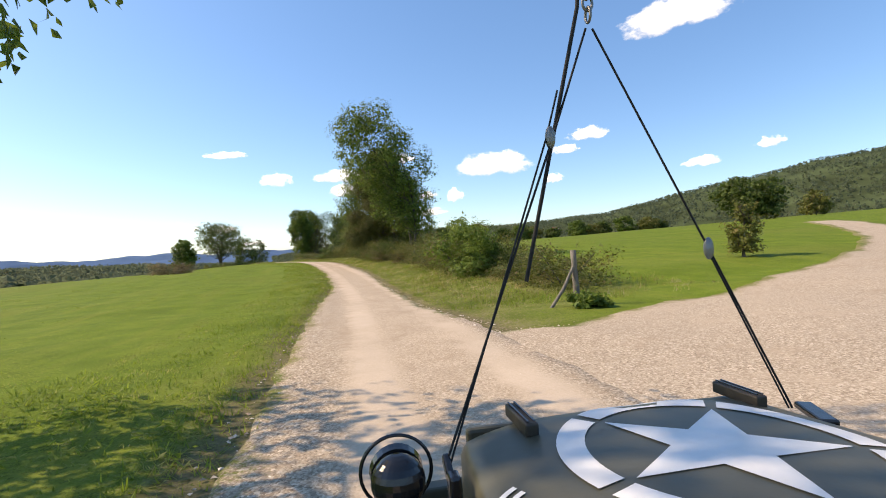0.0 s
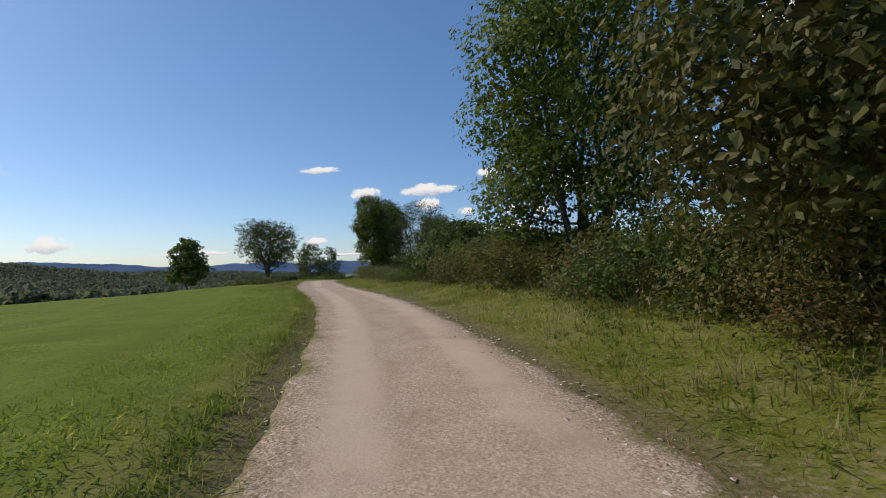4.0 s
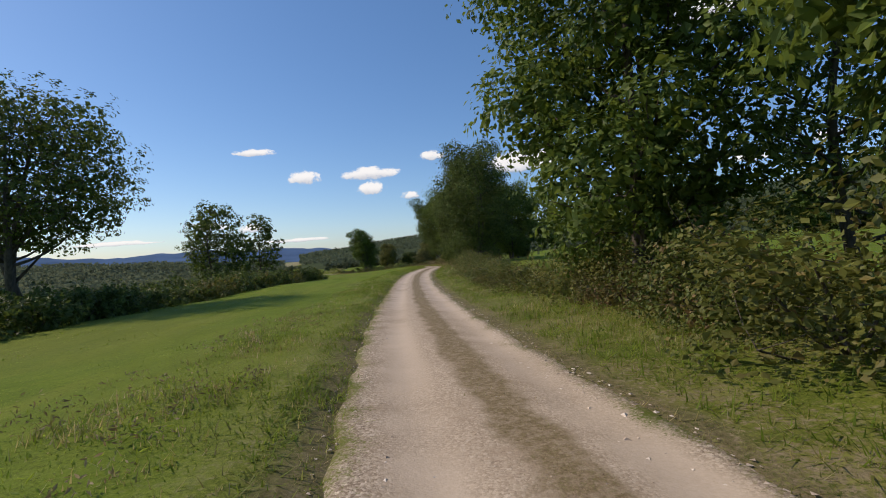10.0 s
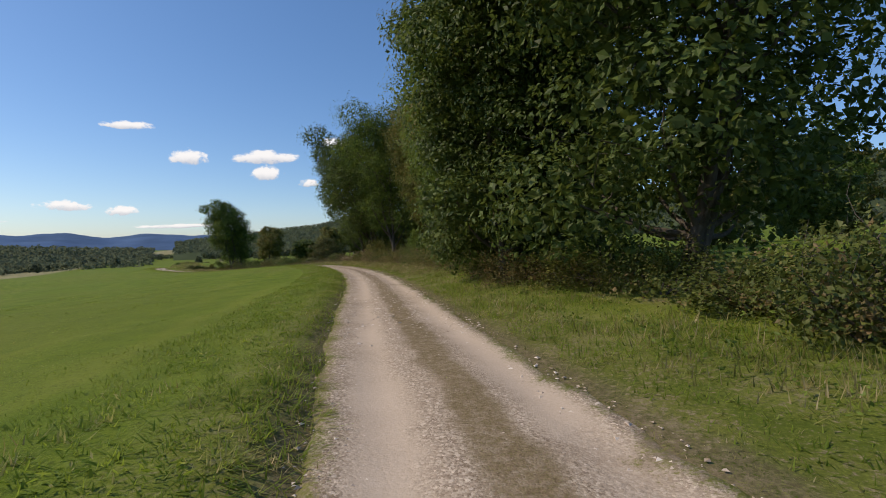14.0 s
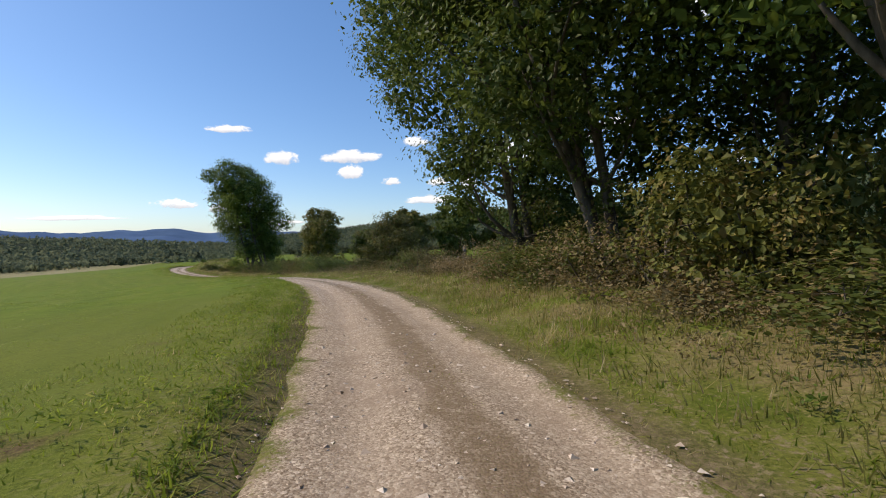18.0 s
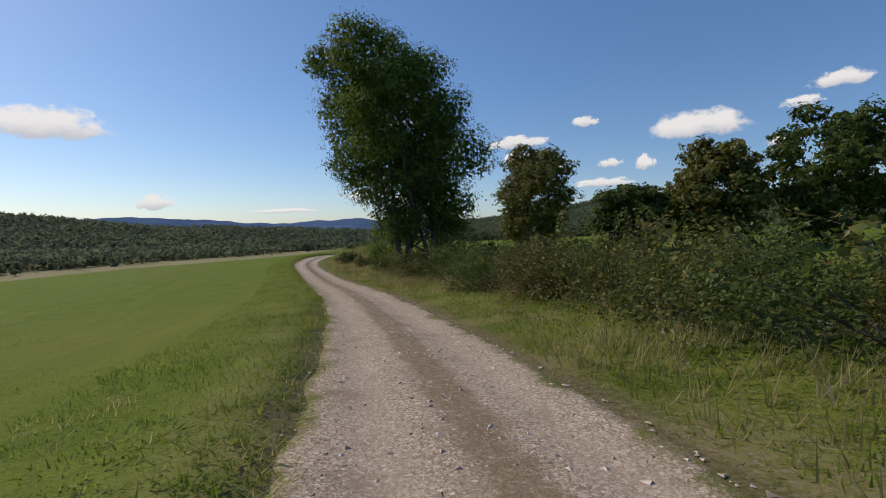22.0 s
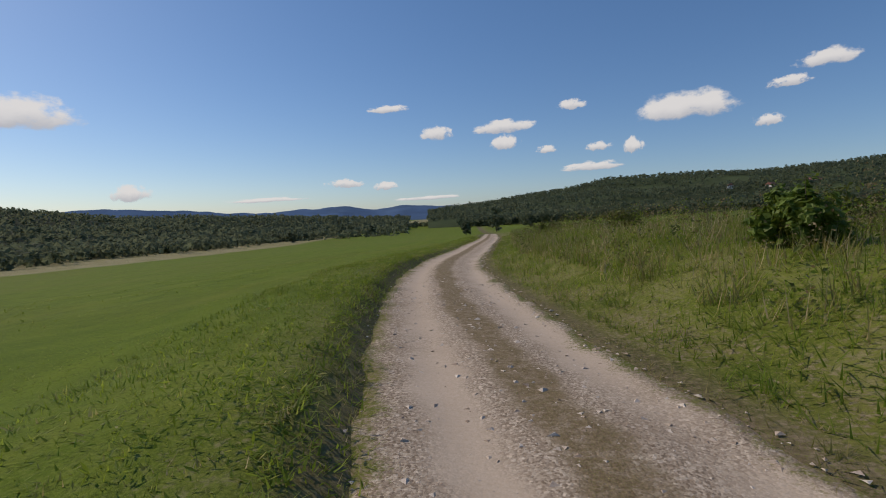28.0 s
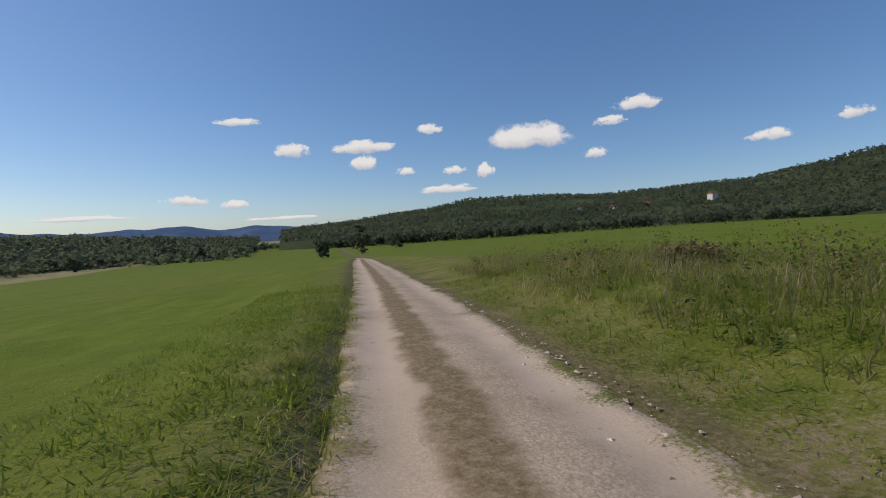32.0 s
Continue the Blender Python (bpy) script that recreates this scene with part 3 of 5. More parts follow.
def side_road():
    """The gravel turning that leaves the track to the right and climbs between the meadows."""
    q = np.linspace(0, 1, 60)
    mx = 2.4 + 62 * q**1.1
    my = 3.6 + 5.5 * q + 34 * q**1.7
    half = 2.1 * (1 - sstep(q, 0.0, 0.5)) + 1.9
    dx, dy = np.gradient(mx), np.gradient(my)
    l = np.hypot(dx, dy)
    nx, ny = -dy / l, dx / l
    cols = np.linspace(-1, 1, 21)
    wob = 1 + 0.05 * np.sin(q * 60)[:, None] + 0.04 * np.sin(q * 143 + 1)[:, None]
    X = mx[:, None] + nx[:, None] * half[:, None] * cols * wob
    Y = my[:, None] + ny[:, None] * half[:, None] * cols * wob
    Z = land(X, Y) + 0.014 + 0.05 * sstep(X - track_x(Y), 1.5, 3)
    Z[:, 0] -= 0.15
    Z[:, -1] -= 0.15
    n, k = X.shape
    idx = np.arange(n * k).reshape(n, k)
    f = np.stack([idx[:-1, :-1], idx[1:, :-1], idx[1:, 1:], idx[:-1, 1:]], -1).reshape(-1, 4)[:, ::-1]
    ob = mesh_object("side_road", np.stack([X, Y, Z], -1).reshape(-1, 3), f, ROAD)
    layer = ob.data.uv_layers.new(name="along_track")
    uv = np.stack([np.full_like(X, 1.22), Y * 0], -1).reshape(-1, 2)[f.ravel()].astype(np.float32)
    layer.data.foreach_set("uv", uv.ravel())
    layer = ob.data.uv_layers.new(name="edge")
    rim = (1 - np.abs(cols))[None] * half[:, None] - 0.35
    layer.data.foreach_set("uv", np.stack([rim, Y], -1).reshape(-1, 2)[f.ravel()].astype(np.float32).ravel())
    return tagged(ob, "pale gravel turning climbing between two meadows", "road", kind="structure")


side_road()

# ---------------------------------------------------------------- leaves, limbs, trees
def unit(v):
    return v / np.maximum(np.linalg.norm(v, axis=-1, keepdims=True), 1e-9)


def leaf_quads(pos, size, rng, up=0.35, out=None, long=1.6, loose=1.0):
    """Diamond leaves at pos; up: how far they lie flat; out: outward directions."""
    n = len(pos)
    nrm = rng.normal(size=(n, 3)) * loose
    nrm[:, 2] += up * 2
    if out is not None:
        nrm += out * 1.6
    nrm = unit(nrm)
    a = unit(np.cross(nrm, rng.normal(size=(n, 3))))
    b = np.cross(nrm, a)
    s = (size * rng.uniform(0.6, 1.35, n))[:, None]
    a, b = a * s * long * 0.5, b * s * 0.5
    k = rng.uniform(-0.25, 0.25, (n, 1)) * s * nrm
    v = np.stack([pos - a, pos + b * 0.9 + k, pos + a, pos - b * 0.9 + k], 1).reshape(-1, 3)
    f = np.arange(4 * n).reshape(n, 4)
    return v, f


def tube(points, radii, sides=7):
    p, r = np.asarray(points, float), np.asarray(radii, float)
    d = unit(np.gradient(p, axis=0))
    ref = np.tile([0.37, 0.93, 0.05], (len(p), 1))
    a = unit(np.cross(d, ref))
    b = np.cross(d, a)
    th = np.arange(sides) * 2 * math.pi / sides
    ring = p[:, None] + r[:, None, None] * (np.cos(th)[None, :, None] * a[:, None] + np.sin(th)[None, :, None] * b[:, None])
    i = np.arange(len(p) * sides).reshape(len(p), sides)
    j = np.roll(i, -1, 1)
    f = np.stack([i[:-1], j[:-1], j[1:], i[1:]], -1).reshape(-1, 4)
    return ring.reshape(-1, 3), f


def join(parts):
    vs, fs, n = [], [], 0
    for v, f in parts:
        vs.append(v)
        fs.append(f + n)
        n += len(v)
    return np.concatenate(vs), np.concatenate(fs)


def limb(a, b, r0, r1, rng, bend=0.12, steps=6):
    q = np.linspace(0, 1, steps)[:, None]
    a, b = np.asarray(a, float), np.asarray(b, float)
    l = np.linalg.norm(b - a)
    w = rng.normal(size=3) * bend * l
    p = a + (b - a) * q + w * np.sin(q * math.pi) * 0.6 + np.array([0, 0, -0.06 * l]) * np.sin(q * math.pi)
    return tube(p, np.linspace(r0, r1, steps), 6 if r0 > 0.03 else 3)


def shell_points(lobes, n, rng, inner=0.45):
    """Points in the outer part of a set of ellipsoid lobes (centre, radii)."""
    w = np.array([(r[0] * r[1] * r[2])**0.75 for _, r in lobes])
    pick = rng.choice(len(lobes), n, p=w / w.sum())
    c = np.array([l[0] for l in lobes])[pick]
    r = np.array([l[1] for l in lobes])[pick]
    d = unit(rng.normal(size=(n, 3)))
    k = (inner**3 + (1 - inner**3) * rng.random((n, 1)))**(1 / 3)
    return c + d * r * k * rng.uniform(0.86, 1.16, (n, 1)), d


def tree(name, x, y, top, width, label, leaves=9000, leaf=0.2, mat=None, bark=None, base=None, trunks=1, low=0.25, lean=(0, 0), seed=1,
         lobes=26, open_=0.45, spread=0.5, depth=None, trunk_r=None, fat=0.75, sink=0.15, cluster=None, peak=0.85, twigs=3, core=0.06, dome=False):
    """A tree: tapered trunk or trunks with limbs, and a crown of leaf clumps.
    top: height of the crown's tip; low: where the crown begins, as a share of the height."""
    rng = np.random.default_rng(seed)
    g = float(land(x, y)) if base is None else base
    h = top - g
    depth = depth or width
    root = new(name)
    root.location = (x, y, g)
    tagged(root, label, "tree")
    cz0, cz1 = h * low, h
    L = []
    for i in range(lobes):
        q = (i + 0.5) / lobes
        zz = cz0 + (cz1 - cz0) * (0.04 + 0.92 * q)
        e = (zz - cz0) / (cz1 - cz0)
        prof = (math.sin(math.pi * min(1, max(0, e * 0.86 + 0.14))**peak))**fat
        if dome == 2:
            prof = min(1, 0.42 + 0.62 * (e / 0.5)) * max(0.05, 1 - max(0, (e - 0.62) / 0.40)**2.4)**0.5
        elif dome:
            prof = min(1, 0.35 + 0.75 * (e / 0.45)**0.8) * max(0.05, 1 - max(0, (e - 0.55) / 0.47)**2.4)**0.5
        ang = i * 2.4 + rng.uniform(-0.5, 0.5)
        k = math.sqrt(rng.uniform(0.12, 1.0)) * 0.72 * prof
        rr = rng.uniform(0.20, 0.34) * (0.55 + 0.6 * prof)
        c = np.array([math.cos(ang) * k * width / 2 + lean[0] * e, math.sin(ang) * k * depth / 2 + lean[1] * e, zz])
        L.append((c, np.array([rr * width / 1.55, rr * depth / 1.55, rr * min(width, h * 0.6) / 1.75])))
    wood = []
    r0 = trunk_r or 0.013 * h + 0.04
    tops = []
    for k in range(trunks):
        a = np.array([rng.uniform(-1, 1) * spread * (trunks > 1), rng.uniform(-1, 1) * spread * (trunks > 1), -sink])
        b = np.array([lean[0] * 0.55 + rng.uniform(-1, 1) * width * 0.10 * trunks**0.5, lean[1] * 0.55 + rng.uniform(-1, 1) * depth * 0.10 * trunks**0.5, h * rng.uniform(0.72, 0.85)])
        q = np.linspace(0, 1, 10)[:, None]
        p = a + (b - a) * q + rng.normal(size=3) * np.array([1, 1, 0]) * 0.035 * h * np.sin(q * math.pi)
        rad = (r0 / trunks**0.4) * (1 - 0.8 * q[:, 0]) + 0.45 * r0 / trunks**0.4 * np.exp(-q[:, 0] * 14)
        wood.append(tube(p, rad, 9))
        tops.append((p, rad))
    for c, r in L:
        p, rad = tops[rng.integers(trunks)]
        zi = min(max(c[2] - 0.35 * np.hypot(c[0], c[1]) - 0.1 * h, 0.12 * h), p[-1, 2])
        i = int(np.argmin(np.abs(p[:, 2] - zi)))
        wood.append(limb(p[i], c, rad[i] * 0.5, 0.018, rng))
        for _ in range(twigs):
            d = unit(rng.normal(size=3) + np.array([0, 0, 0.3]))
            wood.append(limb(c - 0.25 * (c - p[i]), c + d * r * 0.9, 0.03, 0.006, rng, steps=4))
    v, f = join(wood)
    mesh_object("trunk", v, f, bark or BARK, root)
    # sprays of leaves gathered into small clumps on the lobes
    cl = cluster if cluster is not None else min(0.48, max(0.2, 0.05 * width))
    m = max(1, leaves // 14)
    cen, out = shell_points(L, m, rng, open_)
    pick = rng.integers(0, m, leaves)
    d = unit(rng.normal(size=(leaves, 3)))
    reach = cl * rng.uniform(0.55, 1.5, m)[pick][:, None]
    pts = cen[pick] + d * reach * rng.uniform(0.3, 1.0, (leaves, 1)) ** 0.5 * np.array([1, 1, 0.72])
    out = out[pick] * 0.9 + d * 0.5
    keep = pts[:, 2] > 0.05
    v, f = leaf_quads(pts[keep], leaf, rng, up=0.5, out=out[keep], loose=0.6)
    if core:
        inner, _ = shell_points([(c, r * 0.78) for c, r in L], int(leaves * core * 2), rng, 0.1)
        v, f = join([(v, f), leaf_quads(inner, leaf * 2.0, rng, up=0.1, long=1.2)])
    mesh_object("crown", v, f, mat or LEAF_ASH, root, flat=True)
    return root


def bush(name, x, y, w, d_, h, label, leaves=2500, leaf=0.11, mat=None, seed=1, turn=0.0, category="bush", lobes=9, low=0.0, base=None):
    """A shrub: thin stems and a ragged mass of leaves down to the ground."""
    rng = np.random.default_rng(seed)
    g = float(land(x, y)) if base is None else base
    root = new(name)
    root.location, root.rotation_euler = (x, y, g), (0, 0, turn)
    tagged(root, label, category)
    L = []
    for i in range(lobes):
        c = np.array([rng.uniform(-0.36, 0.36) * w, rng.uniform(-0.32, 0.32) * d_, (rng.uniform(0.03, 0.2) if i % 3 == 0 else rng.uniform(0.12 + low, 0.74)) * h])
        r = np.array([rng.uniform(0.20, 0.32) * w, rng.uniform(0.22, 0.36) * d_, rng.uniform(0.22, 0.34) * h])
        L.append((c, r))
    wood, spray = [], []
    for c, r in L:
        wood.append(limb((rng.normal() * 0.02, rng.normal() * 0.02, -0.1), c, 0.031, 0.012, rng, steps=4, bend=0.05))
    shoots = 18 if leaf < 0.09 else 8
    for _ in range(shoots):
        c, r = L[rng.integers(lobes)]
        d = unit(rng.normal(size=3) + np.array([0, 0, 0.9]))
        a = c + d * r * 0.75
        e = a + (d * np.array([1, 1, 0.4]) + np.array([0, 0, rng.uniform(0.2, 0.9)])) * rng.uniform(0.12, 0.34) * min(h, 2.4)
        wood.append(limb(c, e, 0.009, 0.002, rng, steps=4))
        q = rng.uniform(0.1, 1.02, (16, 1))
        spray.append(a + (e - a) * q + rng.normal(size=(16, 3)) * leaf * 0.8)
    v, f = join(wood)
    mesh_object("stem", v, f, BARK, root)
    m = max(1, leaves // 16)
    cen, out = shell_points(L, m, rng, 0.5)
    pick = rng.integers(0, m, leaves)
    dd = unit(rng.normal(size=(leaves, 3)))
    pts = cen[pick] + dd * 0.075 * (w + d_) * 0.5 * rng.uniform(0.3, 1.0, (leaves, 1)) ** 0.5
    out = out[pick] * 0.6 + dd * 0.6
    pts, out = np.concatenate([pts] + spray), np.concatenate([out, np.zeros((16 * shoots, 3))])
    keep = pts[:, 2] > 0.02
    v, f = leaf_quads(pts[keep], leaf, rng, up=0.5, out=out[keep], long=1.4, loose=0.65)
    inner, _ = shell_points([(c, r * 0.6) for c, r in L], leaves // 5, rng, 0.1)
    v, f = join([(v, f), leaf_quads(inner[inner[:, 2] > 0.05], leaf * 1.8, rng, up=0.1, long=1.2)])
    mesh_object("foliage", v, f, mat or LEAF_BRAMBLE, root, flat=True)
    return root

# ---------------------------------------------------------------- distance: hills, woods, clouds
HILL_GREEN = plain_material("pasture_slope", (0.058, 0.076, 0.034), 0.95, var=0.5, scale=0.012, spec=0.05)
WOOD_FLOOR = plain_material("wooded_slope", (0.030, 0.042, 0.024), 0.95, var=0.3, scale=0.05, spec=0.05)
# distance haze painted into the base colour: the ridge's blue is not its own
RIDGE_HAZE = plain_material("far_ridge_haze_blue", (0.09, 0.15, 0.25), 1.0, var=0.2, scale=0.004, spec=0.0)
CENTRE = (0.0, 230.0, -2.0)


def hill(name, bearings, heights, r0, r1, z0, mat, label, seed, bumps=5.0):
    """A long hill round the valley: bearings in degrees to the right of +y, heights of its crest in degrees."""
    b = np.arange(bearings[0], bearings[-1] + 1e-6, 0.5)
    e = np.interp(b, bearings, heights)
    q = np.linspace(0, 1, 22)
    B, Q = np.meshgrid(np.radians(b), q, indexing="ij")
    R = r0 + (r1 - r0) * Q * 1.5
    crest = CENTRE[2] + r1 * np.tan(np.radians(e))[:, None]
    prof = np.where(Q < 0.667, sstep(Q, -0.1, 0.667), 1 - 0.35 * sstep(Q, 0.667, 1.1))
    X, Y = CENTRE[0] + R * np.sin(B), CENTRE[1] + R * np.cos(B)
    Z = z0 + (crest - z0) * prof + bumps * wave(X, Y, 0.013 + 0.001 * seed) * np.sin(math.pi * np.clip(Q * 1.2, 0, 1)) + bumps * 0.5 * wave(X, Y, 0.041)
    Z[:, 0] = z0 - 8
    n, k = X.shape
    idx = np.arange(n * k).reshape(n, k)
    f = np.stack([idx[:-1, :-1], idx[:-1, 1:], idx[1:, 1:], idx[1:, :-1]], -1).reshape(-1, 4)[:, ::-1]
    ob = mesh_object(name, np.stack([X, Y, Z], -1).reshape(-1, 3), f, mat)
    return tagged(ob, label, "hill", kind="structure"), (X, Y, Z)


RIGHT_HILL = ((-2, 3, 10, 17, 31, 43, 53, 57, 62, 67, 72, 90, 120, 160), (0.2, 0.6, 1.6, 2.7, 2.8, 3.4, 5.0, 5.8, 6.5, 6.9, 7.2, 6.6, 5.0, 2.6))
LEFT_HILL = ((-150, -110, -80, -60, -51, -47, -44, -38, -32, -22, -12, -4), (2.5, 2.0, 1.0, 0.6, 0.6, 1.3, 1.4, 1.0, 0.5, 0.0, -0.3, -0.5))
_, hr = hill("hill_east", *RIGHT_HILL, 620, 1300, -14, HILL_GREEN, "long wooded hill with a few pastures on its slope", 3)
_, hl = hill("hill_west", *LEFT_HILL, 420, 1000, -20, WOOD_FLOOR, "low hill covered with dark mixed wood", 5)
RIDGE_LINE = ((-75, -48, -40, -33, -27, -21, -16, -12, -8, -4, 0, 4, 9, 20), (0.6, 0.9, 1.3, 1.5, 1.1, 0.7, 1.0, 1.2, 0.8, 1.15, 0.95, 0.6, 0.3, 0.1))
hill("ridge_far", *RIDGE_LINE, 2300, 3200, -30, RIDGE_HAZE, "blue wooded ridge on the skyline", 7, bumps=9)


def crown_clumps(P, size, rng, per=14, leaf=0.36):
    """Far trees at P: ragged clumps of large leaves, per quads each."""
    n = len(P)
    h = size * rng.uniform(0.75, 1.3, n)
    d = unit(rng.normal(size=(n, per, 3))) * rng.uniform(0.35, 1.0, (n, per, 1))
    c = P[:, None] + d * np.stack([h * 0.42, h * 0.42, h * 0.48], -1)[:, None]
    c[:, :, 2] += (h * 0.5)[:, None]
    out = d.reshape(-1, 3)
    return leaf_quads(c.reshape(-1, 3), float(size) * leaf, rng, up=0.3, out=out, long=1.15)


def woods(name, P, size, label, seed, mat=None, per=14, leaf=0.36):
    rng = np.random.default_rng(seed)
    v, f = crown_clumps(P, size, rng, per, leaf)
    return tagged(mesh_object(name, v, f, mat or LEAF_FAR_HAZED, flat=True), label, "wood", kind="stuff")



def hill_trees(grid, n, seed, lo=0.05, hi=0.8, pasture=False):
    """Places on a hill's slope, in drifts."""
    X, Y, Z = grid
    rng = np.random.default_rng(seed)
    i = rng.uniform(0, X.shape[0] - 1.001, n)
    j = rng.uniform(lo, hi, n) * (X.shape[1] - 1)
    i0, j0 = i.astype(int), j.astype(int)
    fi, fj = (i - i0)[:, None], (j - j0)[:, None]
    G = np.stack([X, Y, Z], -1)
    P = (G[i0, j0] * (1 - fi) + G[i0 + 1, j0] * fi) * (1 - fj) + (G[i0, j0 + 1] * (1 - fi) + G[i0 + 1, j0 + 1] * fi) * fj
    if pasture:
        k = wave(P[:, 0], P[:, 1], 0.012) + 0.6 * wave(P[:, 0] + 90, P[:, 1], 0.03)
        P = P[k + 1.6 * (j / X.shape[1]) > -0.25]
    return P


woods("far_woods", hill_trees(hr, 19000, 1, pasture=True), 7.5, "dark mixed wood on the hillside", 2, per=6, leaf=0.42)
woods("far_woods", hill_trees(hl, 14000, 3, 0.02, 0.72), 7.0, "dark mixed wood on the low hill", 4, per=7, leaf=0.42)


def strip_places(line, n, wide, seed):
    rng = np.random.default_rng(seed)
    p = np.array(line, float)
    q = rng.uniform(0, len(p) - 1.001, n)
    i = q.astype(int)
    P = p[i] + (p[i + 1] - p[i]) * (q - i)[:, None] + rng.normal(size=(n, 2)) * wide
    return np.column_stack([P, land(P[:, 0], P[:, 1])])


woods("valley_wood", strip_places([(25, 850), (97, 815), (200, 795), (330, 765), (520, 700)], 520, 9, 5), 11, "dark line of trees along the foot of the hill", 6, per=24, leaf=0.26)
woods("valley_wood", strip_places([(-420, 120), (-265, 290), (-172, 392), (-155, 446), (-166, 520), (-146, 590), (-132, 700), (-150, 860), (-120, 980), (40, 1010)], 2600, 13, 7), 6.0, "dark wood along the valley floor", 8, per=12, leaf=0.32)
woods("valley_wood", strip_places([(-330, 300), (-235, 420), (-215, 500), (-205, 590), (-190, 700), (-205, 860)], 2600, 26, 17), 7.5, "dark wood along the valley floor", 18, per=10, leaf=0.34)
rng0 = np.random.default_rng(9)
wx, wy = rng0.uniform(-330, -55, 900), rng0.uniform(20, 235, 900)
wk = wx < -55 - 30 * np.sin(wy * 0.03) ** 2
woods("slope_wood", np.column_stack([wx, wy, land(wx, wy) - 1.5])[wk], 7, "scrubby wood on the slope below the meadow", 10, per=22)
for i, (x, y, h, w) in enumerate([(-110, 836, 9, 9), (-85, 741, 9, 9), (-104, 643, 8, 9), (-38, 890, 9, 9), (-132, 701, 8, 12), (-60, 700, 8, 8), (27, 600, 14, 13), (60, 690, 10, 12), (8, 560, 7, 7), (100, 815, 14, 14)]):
    tree("meadow_tree", x, y, float(land(x, y)) + h, w, "single tree standing in the valley meadows", 900, 0.75, LEAF_FAR_HAZED, seed=100 + i, low=0.05, lobes=10, twigs=0)


def far_house(x, y, a):
    near = np.argmin((hr[0] - x)**2 + (hr[1] - y)**2)
    g = float(hr[2].ravel()[near]) - 3.5
    root = new("farmhouse")
    root.location, root.rotation_euler = (x, y, g), (0, 0, a)
    tagged(root, "small white farmhouse with a red tiled roof among trees", "house")
    wall, roof, dark = plain_material("white_render", (0.75, 0.72, 0.66), 0.9, var=0.08), plain_material("roof_tiles", (0.28, 0.13, 0.09), 0.9, var=0.3), plain_material("window_glass", (0.03, 0.035, 0.04), 0.15)
    bm = bmesh.new()
    bmesh.ops.create_cube(bm, size=1, matrix=Matrix.Translation((0, 0, 0)) @ Matrix.Diagonal((13, 8, 16, 1)))
    part("wall", bm, wall, root)
    bm = bmesh.new()
    vs = [bm.verts.new(p) for p in ((-7, -4.6, 7.6), (7, -4.6, 7.6), (7, 4.6, 7.6), (-7, 4.6, 7.6), (-7, 0, 11.4), (7, 0, 11.4))]
    for f in ((0, 1, 5, 4), (2, 3, 4, 5), (0, 4, 3), (1, 2, 5), (3, 2, 1, 0)):
        bm.faces.new([vs[i] for i in f])
    part("roof", bm, roof, root)
    for i in range(4):
        for z in (2.0, 5.0):
            bm = bmesh.new()
            bmesh.ops.create_cube(bm, size=1, matrix=Matrix.Translation((-4.8 + i * 3.2, -4.02, z)) @ Matrix.Diagonal((1.1, 0.12, 1.5, 1)))
            part("window", bm, dark, root)


for x, y, a in ((440.0, 985.0, 0.5), (486.0, 968.0, -0.3), (395.0, 1002.0, 1.1), (560.0, 925.0, 0.2)):
    far_house(x, y, a)


